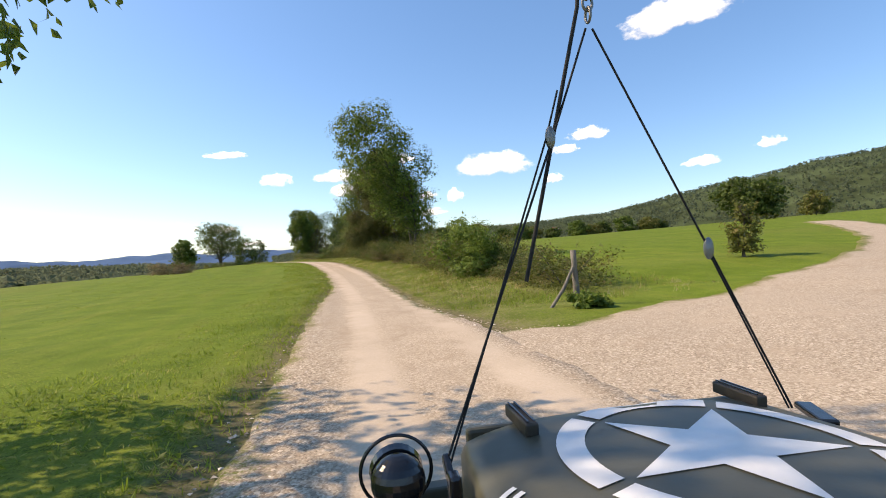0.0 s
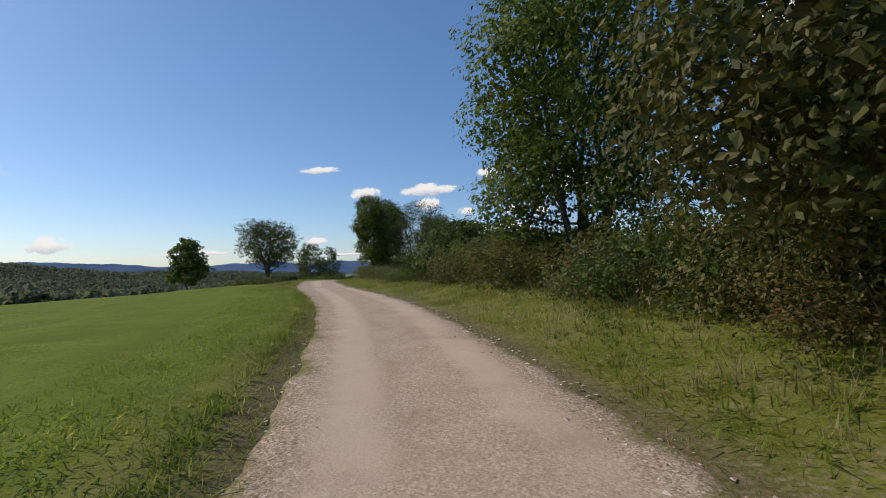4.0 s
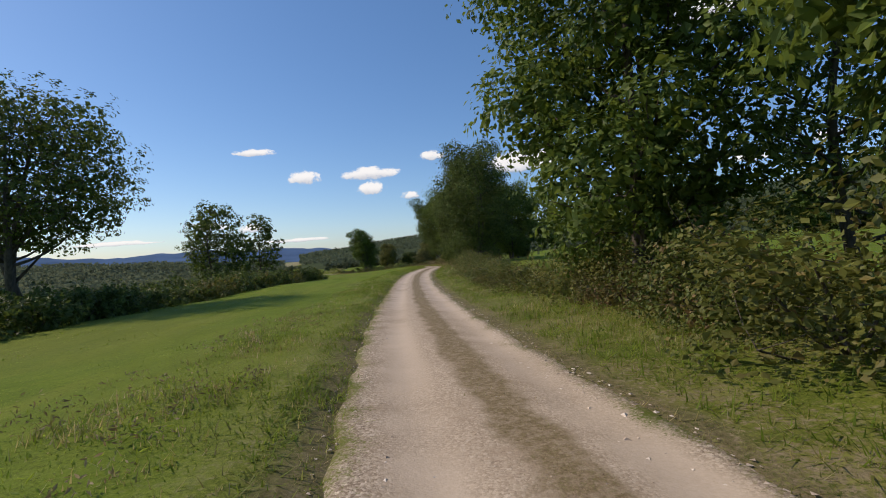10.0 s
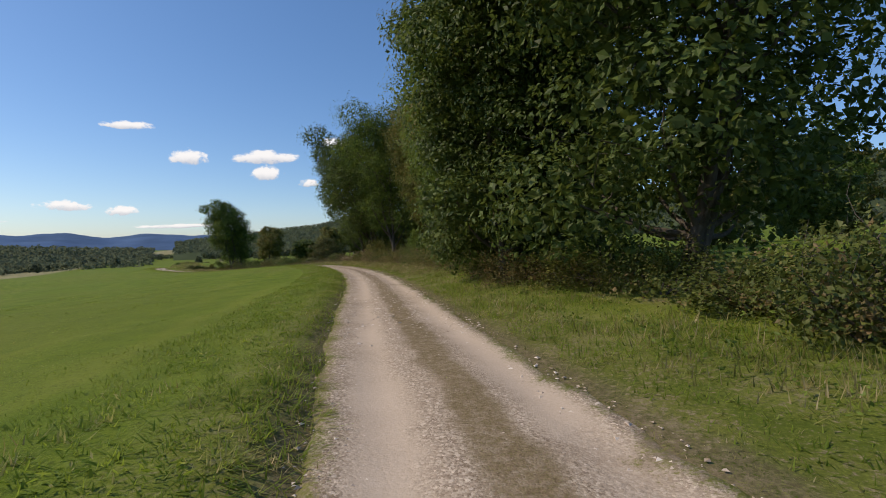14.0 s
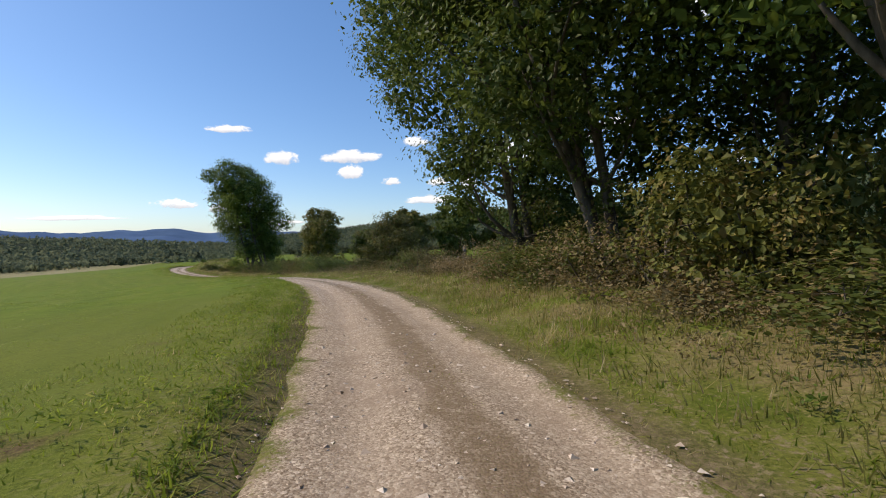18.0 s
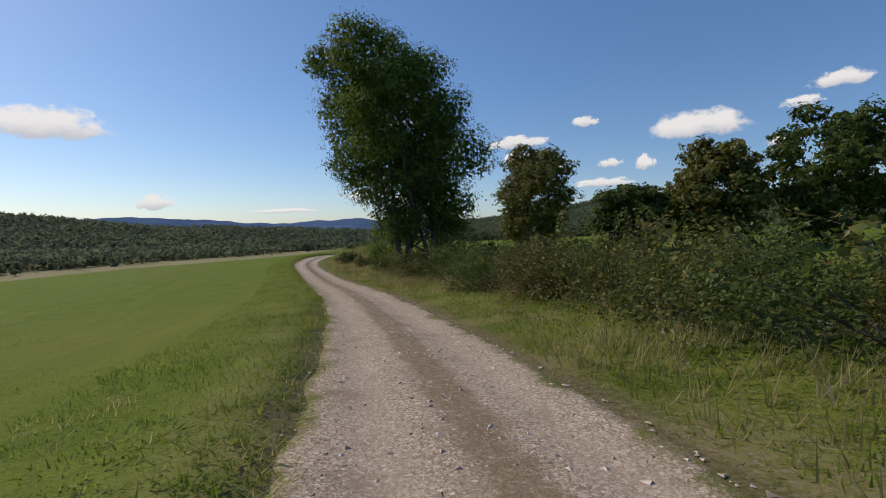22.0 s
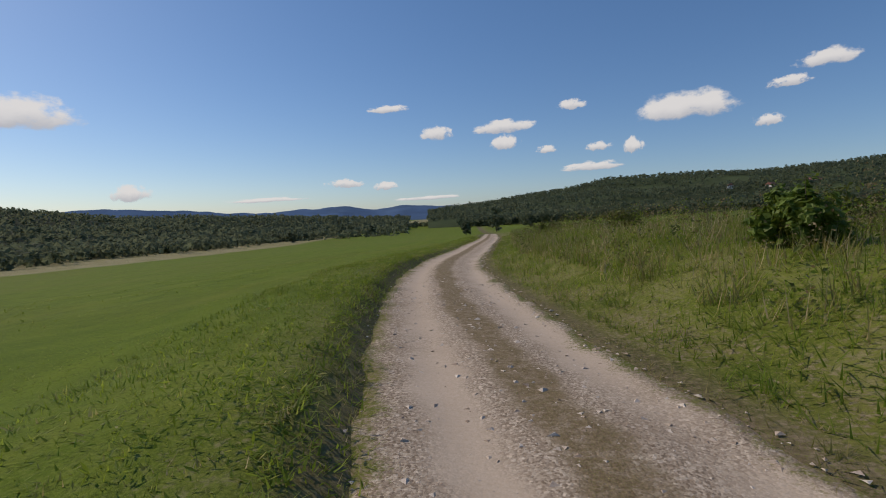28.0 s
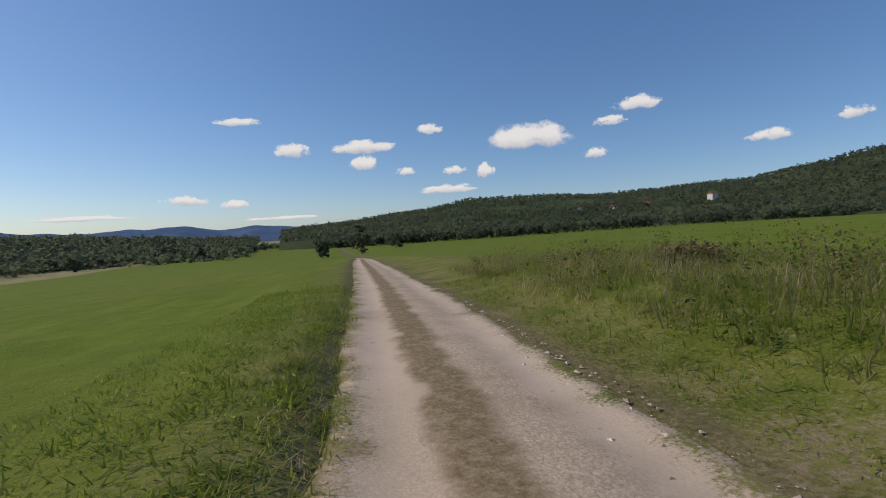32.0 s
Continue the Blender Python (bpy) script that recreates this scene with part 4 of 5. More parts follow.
def cloud_material():
    m = bpy.data.materials.new("cumulus")
    m.use_nodes = True
    t = m.node_tree
    t.nodes.remove(t.nodes["Principled BSDF"])
    c = coords(t)
    info = t.nodes.new("ShaderNodeObjectInfo")
    add = t.nodes.new("ShaderNodeVectorMath")
    add.operation = "ADD"
    sc = t.nodes.new("ShaderNodeVectorMath")
    sc.operation = "SCALE"
    sc.inputs[0].default_value = (7.0, 13.0, 5.0)
    link(t, mathn(t, "MULTIPLY", info.outputs["Random"], 20.0), sc.inputs["Scale"])
    mp = t.nodes.new("ShaderNodeMapping")
    mp.inputs["Scale"].default_value = (1.3, 0.7, 1)
    link(t, c, mp.inputs[0])
    link(t, mp.outputs[0], add.inputs[0])
    link(t, sc.outputs[0], add.inputs[1])
    n = noise_of(t, add.outputs[0], 1.9, 7, 0.6)
    xyz = node(t, "ShaderNodeSeparateXYZ")
    link(t, c, xyz.inputs[0])
    x, y = xyz.outputs[0], xyz.outputs[1]
    yy = mathn(t, "MULTIPLY", mathn(t, "ADD", y, 0.15), 1.0)
    below = mathn(t, "MULTIPLY", mathn(t, "MINIMUM", yy, 0.0), 1.0)
    r = mathn(t, "ADD", mathn(t, "MULTIPLY", x, x), mathn(t, "ADD", mathn(t, "MULTIPLY", yy, yy), mathn(t, "MULTIPLY", mathn(t, "MULTIPLY", below, below), 1.5)))
    d = mathn(t, "SUBTRACT", mathn(t, "MULTIPLY", n, 1.75), mathn(t, "ADD", r, 0.28))
    alpha = mathn(t, "MULTIPLY", smooth(t, d, 0.02, 0.42), 0.95)
    # sunlit tops and shaded undersides are painted in; the card glows by itself
    lit = mix(t, smooth(t, mathn(t, "ADD", y, mathn(t, "MULTIPLY", n, 0.6)), -0.3, 0.4), (0.58, 0.63, 0.71), (0.95, 0.98, 1.0))
    em = t.nodes.new("ShaderNodeEmission")
    em.inputs[1].default_value = CLOUD_GLOW
    link(t, lit, em.inputs[0])
    tr = t.nodes.new("ShaderNodeBsdfTransparent")
    ms = t.nodes.new("ShaderNodeMixShader")
    link(t, alpha, ms.inputs[0])
    link(t, tr.outputs[0], ms.inputs[1])
    link(t, em.outputs[0], ms.inputs[2])
    link(t, ms.outputs[0], t.nodes["Material Output"].inputs[0])
    return m


CLOUD_GLOW = 1.2
CLOUD = cloud_material()
# bearing to the right of +y, height, width, depth, all in degrees
CLOUDS = [(-0.8, 9.3, 4.4, 1.8), (6.9, 9.7, 7.5, 1.6), (7.0, 7.9, 4.1, 1.7), (11.6, 6.9, 2.8, 1.0), (14.3, 11.5, 3.7, 1.2), (25.6, 10.2, 10.8, 3.2), (32.8, 8.0, 2.9, 1.3),
          (16.7, 4.8, 7.4, 1.1), (17.2, 6.9, 3.1, 1.0), (20.7, 6.7, 2.5, 1.8), (37.0, 12.7, 5.4, 1.7), (34.3, 11.2, 3.9, 1.1), (48.9, 8.1, 4.2, 1.3), (55.1, 9.2, 2.9, 1.2),
          (-11.6, 3.9, 4.5, 1.2), (-6.9, 3.5, 3.4, 1.1), (-41.3, 10.1, 12.8, 3.5), (-32.5, 3.1, 4.2, 1.8), (47.6, 23.6, 13.0, 3.6)]
CLOUDS += [(-6.3, 12.0, 5.0, 0.9), (-20, 2.2, 9.0, 0.6), (-2, 2.0, 8.0, 0.5)]
for brg, el, w, h in CLOUDS:
    D = 4300.0
    a, e = radians(brg), radians(el)
    p = Vector((CENTRE[0] + D * math.sin(a) * math.cos(e), CENTRE[1] + D * math.cos(a) * math.cos(e), D * math.sin(e)))
    ob = mesh_object("cloud", [(-1, -1, 0), (1, -1, 0), (1, 1, 0), (-1, 1, 0)], [(0, 1, 2, 3)], CLOUD)
    to = Vector((CENTRE[0], CENTRE[1], 0))
    ob.matrix_world = Matrix.Translation(p) @ (p - to).to_track_quat("-Z", "Y").to_matrix().to_4x4() @ pose(0, 0, 0, 0, 0, 2.0) @ Matrix.Diagonal((D * math.tan(radians(w)) * 0.6, D * math.tan(radians(h)) * 0.8, 1, 1))
    tagged(ob, "small white fair-weather cumulus cloud", "cloud", "fair-weather clouds", "structure")

# ---------------------------------------------------------------- trees
ASH = "tall ash tree with dark green leaves beside the track"
tree("overhanging_tree", -5.6, 4.3, 8.2, 7.1, "leafy ash tree overhanging the verge and shading it", 11000, 0.085, LEAF_ASH, seed=2, low=0.22, trunks=2, lean=(0.7, 1.2))
tree("ash_tree", 10.3, 38.8, 13.4, 7.8, ASH, 27000, 0.095, LEAF_ASH, seed=3, trunks=2, low=0.2, lean=(-4.2, 0.8), open_=0.6, trunk_r=0.15, lobes=26, core=0.06, dome=True)
tree("maple_tree", 10.2, 50.8, 12.6, 8.9, "dense olive-green field maple overgrown down to the hedge", 105000, 0.056, LEAF_IVY, seed=5, low=0.02, core=0.3, open_=0.72, trunks=2, lobes=28)
tree("ash_tree", 10.0, 61.0, 13.2, 8.5, "tall ash tree with several bare stems in the hedge", 32000, 0.10, LEAF_ASH, seed=8, trunks=4, low=0.12)
tree("hawthorn_tree", 8.8, 73.5, 4.2, 9.0, "dark rounded hawthorn clump in the hedge", 18000, 0.12, LEAF_DARK, seed=11, low=0.0, trunks=3, open_=0.65, sink=0.3)
tree("maple_tree", 3.6, 117.7, 12.4, 6.8, "tall leafy maple at the edge of the track", 34000, 0.10, LEAF_ASH, seed=15, low=0.05, open_=0.68, trunks=2, lobes=28, core=0.12, lean=(-1.0, 0), dome=True)
tree("maple_tree", 6.2, 127.2, 13.0, 8.0, "tall leafy maple standing behind another", 30000, 0.11, LEAF_ASH, seed=18, low=0.05, open_=0.68, trunks=2, lobes=28, core=0.12, lean=(-0.8, 0), dome=True)
tree("ash_tree", 10.4, 124.5, 12.5, 9.6, "dark ash tree with open branches behind the hedge", 20000, 0.09, LEAF_DARK, seed=16, low=0.1, trunks=3, lobes=24, open_=0.65, dome=True)
tree("wild_plum_tree", 6.7, 116.2, 8.0, 5.0, "thin brownish tree with bare hanging twigs", 15000, 0.065, LEAF_PLUM, seed=17, low=0.05, trunks=3, cluster=0.2, lobes=30, core=0.0, twigs=7)
ROW = [(20.4, 181, 16.5, 14.4), (23.0, 190, 16.0, 12), (19.9, 188, 11.5, 9.5), (26.0, 201, 15.5, 11), (28.5, 209, 14.5, 8.5), (30.0, 216, 15.5, 10.5), (29.6, 224, 15.5, 11), (29.6, 231, 14.5, 12.5), (30.6, 237.5, 13.5, 10.5), (33.5, 221, 15, 9), (32.6, 229, 15, 11), (36, 213, 15, 11), (35, 203, 14, 11)]
LEANS = (0, 0, 0, 0, 0, 0, -2.8, -4.8, -4.6, -2.8, -2.8, 0, 0)
LOWS = (0.05, 0.10, 0.05, 0.18, 0.2, 0.2, 0.2, 0.16, 0.1, 0.12, 0.12, 0.05, 0.05)
# trees 0 and 2: darker leaves paint a backlit shade; tree 3: sunlit tone
for i, (x, y, top, w) in enumerate(ROW):
    tree("roadside_tree", x, y, top, w, "tall leafy roadside tree in a dense row", 40000 if i < 3 else 34000, 0.108 if i < 3 else (0.09 if 5 < i < 9 else 0.095), (LEAF_DARK, LEAF_OLIVE, LEAF_DARK, LEAF_BRIGHT, LEAF_ASH, LEAF_OLIVE, LEAF_ASH, LEAF_DARK)[i % 8], seed=30 + i, trunks=2 + i % 2, low=LOWS[i], bark=BARK, dome=True, lobes=27, core=0.14 if i in (3, 5, 6) else (0.28 if i in (7, 8) else 0.2), open_=0.65, lean=(LEANS[i], 0))
tree("round_tree", 17.0, 295.4, 10.6, 11.8, "solitary group of tall round-topped ash stems beside the track", 62000, 0.108, LEAF_ASH, seed=50, low=0.12, trunks=6, spread=1.6, open_=0.6, lobes=34, lean=(-2.9, 0.6), depth=8.5, trunk_r=0.3, core=0.14, dome=2)
tree("hawthorn_tree", 29.6, 258, 1.5, 6.6, "olive-green hawthorn bush standing in the pasture's edge", 16000, 0.085, LEAF_IVY, seed=49, low=0.0, trunks=3, fat=0.45)
tree("walnut_tree", 26.6, 310, 5.1, 8.8, "small round-topped tree behind the hedge", 15000, 0.15, LEAF_OLIVE, seed=51, low=0.04, dome=True, core=0.16)
for i, (x, y, top, w) in enumerate([(36, 311, 1.4, 9), (43, 309, 5.2, 10), (52, 308, 7.8, 12), (61, 306, 5.5, 11), (69, 303, 8.5, 12), (79, 299, 7, 12)]):
    tree("hawthorn_tree", x, y, top, w, "dark hawthorn tree in a row behind the pasture", 9000, 0.24, (LEAF_DARK, LEAF_OLIVE)[i % 2], seed=70 + i, low=0.0, trunks=2, core=0.18, dome=True)
for i in range(16):
    x = 38 + 9.0 * i
    tree("hedgerow_tree", x, 207 - 0.12 * (x - 38) + 4 * math.sin(i * 1.7), float(land(x, 205)) + (13.5, 15.5, 14.0, 11.0, 15.0, 12.0)[i % 6] * (1.0 if i < 6 else 0.65), (11, 12, 12.5)[i % 3], "leafy tree in the far hedgerow", 5000 if i < 7 else 2800, 0.28 if i < 7 else 0.38, (LEAF_DARK, LEAF_ASH, LEAF_OLIVE)[i % 3], seed=120 + i, low=(0.02, 0.1, 0.0)[i % 3], lobes=22, twigs=1, core=0.16, dome=True)
tree("field_oak", 100, 82, 14.0, 17, "broad oak beside the climbing side road", 8000, 0.34, LEAF_DARK, seed=80, low=0.12, dome=True)
for i, (x, y, h, w) in enumerate([(118, 92, 7, 9), (130, 88, 6, 9), (142, 96, 7, 9), (18.1, 15.2, 2.3, 1.6)]):
    tree("field_tree", x, y, float(land(x, y)) + h, w, "small tree on the bank of the side road", 2200, 0.32 if x > 50 else 0.07, LEAF_OLIVE, seed=84 + i, low=0.05)
tree("small_tree", -21.0, 114.5, 6.4, 5.6, "small leafy tree at the edge of the meadow", 6000, 0.2, LEAF_ASH, seed=60, low=0.15, fat=0.5)
tree("oak_tree", -18.5, 150.5, 12.0, 14.5, "broad open-crowned oak with bare branches showing", 26000, 0.14, LEAF_DARK, seed=61, low=0.34, lobes=60, trunks=3, cluster=0.4, core=0.04, open_=0.7, twigs=5, trunk_r=0.42, dome=True)
tree("oak_tree", -14.8, 189, 9.4, 11, "leafy oak in the meadow's hedge", 9000, 0.2, LEAF_DARK, seed=62, low=0.12, fat=0.45)
tree("oak_tree", -10.2, 203, 9.0, 8, "leafy oak in the meadow's hedge", 5000, 0.24, LEAF_DARK, seed=63, low=0.12, cluster=0.35, fat=0.5, core=0)

# ---------------------------------------------------------------- hedges and bushes
def hedge(stretch, kinds, label, group, seed):
    """Bushes along the track: stretch rows are (y0, y1, u, height, spacing)."""
    rng = np.random.default_rng(seed)
    protos = {}
    for y0, y1, u, h, gap in stretch:
        y = y0
        while y < y1:
            k = kinds[rng.integers(len(kinds))]
            px, py = float(track_x(y)) + u + rng.normal() * 0.35, y + rng.normal() * 0.3
            g = float(land(px, py))
            s = h * rng.uniform(0.8, 1.2)
            m = pose(px, py, g - 0.05, 0, 0, rng.uniform(0, 360)) @ Matrix.Diagonal((rng.uniform(0.85, 1.2), rng.uniform(0.85, 1.2), s / 2.0, 1))
            if k not in protos:
                name, mat, leaf, n = KINDS[k]
                protos[k] = bush(name, px, py, 3.6, 3.4, 2.0, label, n, leaf, mat, seed=seed * 10 + len(protos), lobes=11)
                tagged(protos[k], group=group)
                protos[k].rotation_euler = (0, 0, 0)
                protos[k].matrix_basis = m
                protos[k]["first"] = 1
            else:
                o = protos[k]
                c = copy_thing(o, Matrix())
                c.matrix_basis = m
            y += gap * rng.uniform(0.8, 1.2)


KINDS = {"b": ("bramble_bush", LEAF_BRAMBLE, 0.056, 3800), "h": ("hawthorn_bush", LEAF_DARK, 0.055, 3800), "o": ("maple_bush", LEAF_OLIVE, 0.056, 3800),
         "g": ("green_shrub", LEAF_BRIGHT, 0.07, 2800), "d": ("withered_bush", LEAF_DRY, 0.055, 2600), "p": ("blackthorn_bush", LEAF_PLUM, 0.05, 3600),
         "M": ("hawthorn_bush", LEAF_DARK, 0.1, 1400), "N": ("maple_bush", LEAF_OLIVE, 0.1, 1400), "H": ("hawthorn_bush", LEAF_DARK, 0.15, 1000), "O": ("maple_bush", LEAF_OLIVE, 0.15, 1000)}
hedge([(14, 20, 5.8, 1.3, 2.0), (20, 29, 5.5, 2.0, 1.7), (28, 38, 5.8, 1.75, 1.8)], "bobp", "tangled bramble bush in the roadside hedge", "bushes of the first hedge", 1)
hedge([(37, 43, 5.6, 1.9, 1.8), (43, 70, 5.0, 1.9, 2.0), (70, 78, 5.4, 1.2, 2.4)], "bohp", "dense bramble and hawthorn bush in the hedge", "bushes of the shaded hedge", 2)
hedge([(48, 66, 6.8, 2.6, 2.4)], "MN", "tall hawthorn bush in the hedge", "tall bushes of the shaded hedge", 12)
hedge([(79, 90, 5.4, 0.9, 2.0), (90, 96, 5.0, 1.15, 1.8), (96, 106, 5.0, 1.35, 1.8), (106, 116, 5.0, 1.1, 2.0)], "bpb", "low bramble bush along the field's edge", "bushes of the low hedge", 3)
hedge([(117, 131, 5.0, 2.1, 1.8), (131, 150, 5.0, 1.3, 2.1), (150, 178, 5.7, 1.75, 2.0), (178, 186, 6.4, 1.6, 2.2)], "bbpo", "clipped-looking bramble hedge bush beside the track", "bushes of the long hedge", 4)
hedge([(188, 244, 9.4, 3.6, 2.2)], "MNM", "dark shrub beneath the roadside trees", "shrubs under the trees", 15)
hedge([(186, 222, 5.2, 1.35, 2.1)], "bdopb", "brambly undergrowth bush beneath the roadside trees", "undergrowth bushes", 5)
hedge([(222, 250, 5.3, 1.4, 1.9)], "ddpb", "dry brown bramble tangle beneath the roadside trees", "withered undergrowth", 17)
hedge([(247, 268, 6.2, 0.75, 2.4), (268, 299, 6.0, 1.8, 2.0)], "bhop", "tall bramble bush beside the track", "bushes of the tall bramble hedge", 6)
hedge([(270, 303, 8.4, 2.4, 2.2)], "MN", "tall hawthorn bush behind the brambles", "tall bushes behind the brambles", 16)
hedge([(129, 192, -17.6, 1.9, 2.6), (131, 190, -20.5, 2.2, 3.2), (192, 206, -22.0, 2.2, 3.0)], "HHO", "dark hawthorn bush in the meadow's lower hedge", "bushes of the lower hedge", 7)
for i, (x, y, w, h, mat) in enumerate([(7.7, 19.6, 3.4, 2.7, LEAF_BRIGHT), (14.0, 300.5, 3.0, 2.6, LEAF_BRIGHT), (11.8, 306.4, 2.8, 1.75, LEAF_OLIVE), (8.6, 311.4, 2.3, 1.2, LEAF_DARK), (10.4, 310.0, 1.6, 0.95, LEAF_DARK),
                                       (3.6, 334.0, 1.1, 0.8, LEAF_BRIGHT), (14.5, 303.0, 2.2, 1.6, LEAF_OLIVE), (7.0, 316, 2.4, 1.0, LEAF_OLIVE), (5.2, 358.4, 1.5, 1.0, LEAF_OLIVE), (-12.2, 59, 4.2, 1.4, LEAF_DRY), (6.4, 9.3, 0.8, 0.3, LEAF_BRIGHT)]):
    bush("roadside_bush", x, y, w, w * 0.9, h, ("leafy round bush on the verge", "dense dark bush on the verge", "olive-green bush on the verge")[i % 3], 9000 if i == 0 else 3600, 0.075, mat, seed=200 + i)

for i, (x, y, w, h) in enumerate([(23.2, 194.2, 3.8, 3.0), (24.8, 197.6, 4.2, 3.8), (26.4, 201.2, 4.2, 3.6), (27.6, 205.4, 4.0, 3.2), (29.4, 226.6, 4.0, 3.6), (30.2, 230.4, 4.0, 3.2), (30.4, 234.2, 3.8, 3.0)]):
    bush("tall_shrub", x, y, w, w * 0.9, h, "tall tangled shrub hung with bramble beneath the trees", 6000, 0.075, (LEAF_OLIVE, LEAF_BRAMBLE)[i % 2], seed=240 + i, lobes=14)
for i, (y, u, w, h) in enumerate([(337, 7.8, 2.4, 0.7), (346, 7.0, 2.4, 0.7), (356, 7.6, 2.8, 0.85), (371, 7.4, 2.4, 0.75), (379, 8.6, 3.0, 0.85), (386, 7.2, 2.2, 0.65)]):
    bush("bank_bush", float(track_x(y)) + u, y, w, w * 0.9, h, "low rough bramble bush on the grassy bank", 1800, 0.062, (LEAF_BRAMBLE, LEAF_OLIVE, LEAF_DRY)[i % 3], seed=260 + i)
bush("hazel_bush", 28.3, 213.9, 3.6, 3.2, 3.0, "large-leaved hazel bush on the bank beneath the trees", 5200, 0.085, LEAF_ASH, seed=230)
bush("hazel_bush", 29.6, 217.5, 3.2, 3.0, 2.6, "large-leaved hazel bush on the bank beneath the trees", 4600, 0.085, LEAF_ASH, seed=231)

# ---------------------------------------------------------------- grass, weeds and stones
def tufts(name, y0, y1, u0, u1, per_m2, height, mat, label, seed, blades=6, width=0.014, lean=0.45, patch=0.0, along=None):
    """Grass in tufts between two offsets from the track's middle."""
    rng = np.random.default_rng(seed)
    n = int((y1 - y0) * abs(u1 - u0) * per_m2)
    y = rng.uniform(y0, y1, n)
    u = rng.uniform(min(u0, u1), max(u0, u1), n)
    x = track_x(y) + u + (np.interp(y, *along) if along else 0)
    if patch:
        k = wave(x, y, 1.7) + 0.7 * wave(x + 9, y, 4.1) + rng.normal(size=n) * 0.3 > patch
        x, y, n = x[k], y[k], int(k.sum())
    z = land(x, y) - 0.02
    P = np.repeat(np.column_stack([x, y, z]), blades, 0)
    m = len(P)
    P[:, :2] += rng.normal(size=(m, 2)) * 0.05 * (1 + height)
    h = height * rng.uniform(0.45, 1.15, m) * np.repeat(0.75 + 0.4 * wave(x, y, 0.9) * 0.8, blades)
    h = np.maximum(h, 0.03)
    a = rng.uniform(0, 2 * math.pi, m)
    bend = rng.uniform(0.1, lean * 2, m)
    side = np.column_stack([-np.sin(a), np.cos(a), np.zeros(m)]) * (width * rng.uniform(0.6, 1.5, m))[:, None]
    top = P + np.column_stack([np.cos(a) * bend * h, np.sin(a) * bend * h, h * (1 - 0.25 * bend)])
    v = np.stack([P - side, P + side, top], 1).reshape(-1, 3)
    f = np.arange(3 * m).reshape(m, 3)
    return tagged(mesh_object(name, v, f, mat, flat=True), label, "grass", kind="stuff")


tufts("edge_grass", -4, 392, 0.06, -0.55, 70, 0.17, GRASS_GREEN, "long grass hanging over the edge of the track", 1, 5, 0.008, lean=1.3, along=LEFT_EDGE)
tufts("edge_grass", 20, 392, 0.12, -0.5, 34, 0.13, GRASS_DRY, "short dry grass along the edge of the track", 2, 4, 0.006, lean=1.3, along=LEFT_EDGE)
tufts("verge_grass", -6, 392, -0.3, -2.8, 64, 0.12, GRASS_GREEN, "rough green grass on the verge", 21, 5, 0.009, lean=1.3, along=LEFT_EDGE)
tufts("meadow_grass", -6, 390, -2.4, -7.0, 44, 0.055, GRASS_GREEN, "short mown meadow grass", 3, 5, 0.009, lean=1.3, along=LEFT_EDGE)
tufts("meadow_grass", -6, 390, -7.0, -17, 6, 0.08, GRASS_GREEN, "short mown meadow grass", 14, 5, 0.02, lean=1.3, along=LEFT_EDGE)
tufts("edge_grass", 11, 392, -0.08, 1.1, 40, 0.13, GRASS_DRY, "short dry grass along the edge of the track", 4, 4, 0.006, lean=1.3, along=RIGHT_EDGE)
tufts("verge_grass", 11, 392, 0.4, 3.4, 40, 0.22, GRASS_GREEN, "rough green grass below the hedge", 5, 5, 0.009, lean=1.3, along=RIGHT_EDGE)
tufts("track_grass", 108, 390, -0.28, 0.28, 70, 0.07, GRASS_DRY, "trodden grass between the wheel ruts", 6, 5, 0.007, lean=0.8, patch=-0.2, along=STRIP)
tufts("track_grass", 130, 392, -0.22, 0.22, 40, 0.07, GRASS_GREEN, "green grass between the wheel ruts", 18, 5, 0.007, lean=0.8, patch=0.25, along=STRIP)
tufts("tall_weeds", 318, 396, 3.0, 10, 14, 0.5, GRASS_GREEN, "tall green grass on the bank", 7, 5, 0.006)
tufts("dry_weeds", 300, 396, 2.8, 10, 20, 0.62, GRASS_DRY, "tall withered grass and weeds on the bank", 8, 5, 0.008, patch=-0.3)
tufts("dry_weeds", 78, 112, 2.6, 6.0, 16, 0.4, GRASS_DRY, "tall withered grass on the verge", 9, 5, 0.008, patch=-0.2)
tufts("dry_weeds", 282, 320, 2.2, 8.0, 20, 0.55, GRASS_DRY, "tall withered grass and weeds beside the track", 19, 5, 0.008, patch=-0.4)
tufts("dry_weeds", 198, 272, 2.0, 7.0, 24, 0.45, GRASS_DRY, "tall withered grass and weeds on the bank", 10, 5, 0.008, patch=-0.4)
tufts("dry_weeds", 122, 225, 2.4, 5.0, 14, 0.34, GRASS_DRY, "withered grass on the bank below the hedge", 12, 5, 0.008, patch=-0.2)
tufts("dry_weeds", 14, 78, 2.4, 4.8, 12, 0.30, GRASS_DRY, "withered grass on the bank below the hedge", 13, 5, 0.008, patch=0.0)
tufts("dry_weeds", 76, 150, -2.0, -4.4, 22, 0.22, GRASS_DRY, "withered grass on the outer verge", 15, 5, 0.007, patch=0.15)
tufts("dry_weeds", 150, 330, -2.0, -3.6, 10, 0.18, GRASS_DRY, "withered grass on the outer verge", 22, 5, 0.006, patch=0.4)
tufts("verge_grass", 10.2, 24, 2.5, 9.5, 18, 0.30, GRASS_DRY, "dry grass on the corner of the turning", 11, 5, 0.005, patch=-0.3)


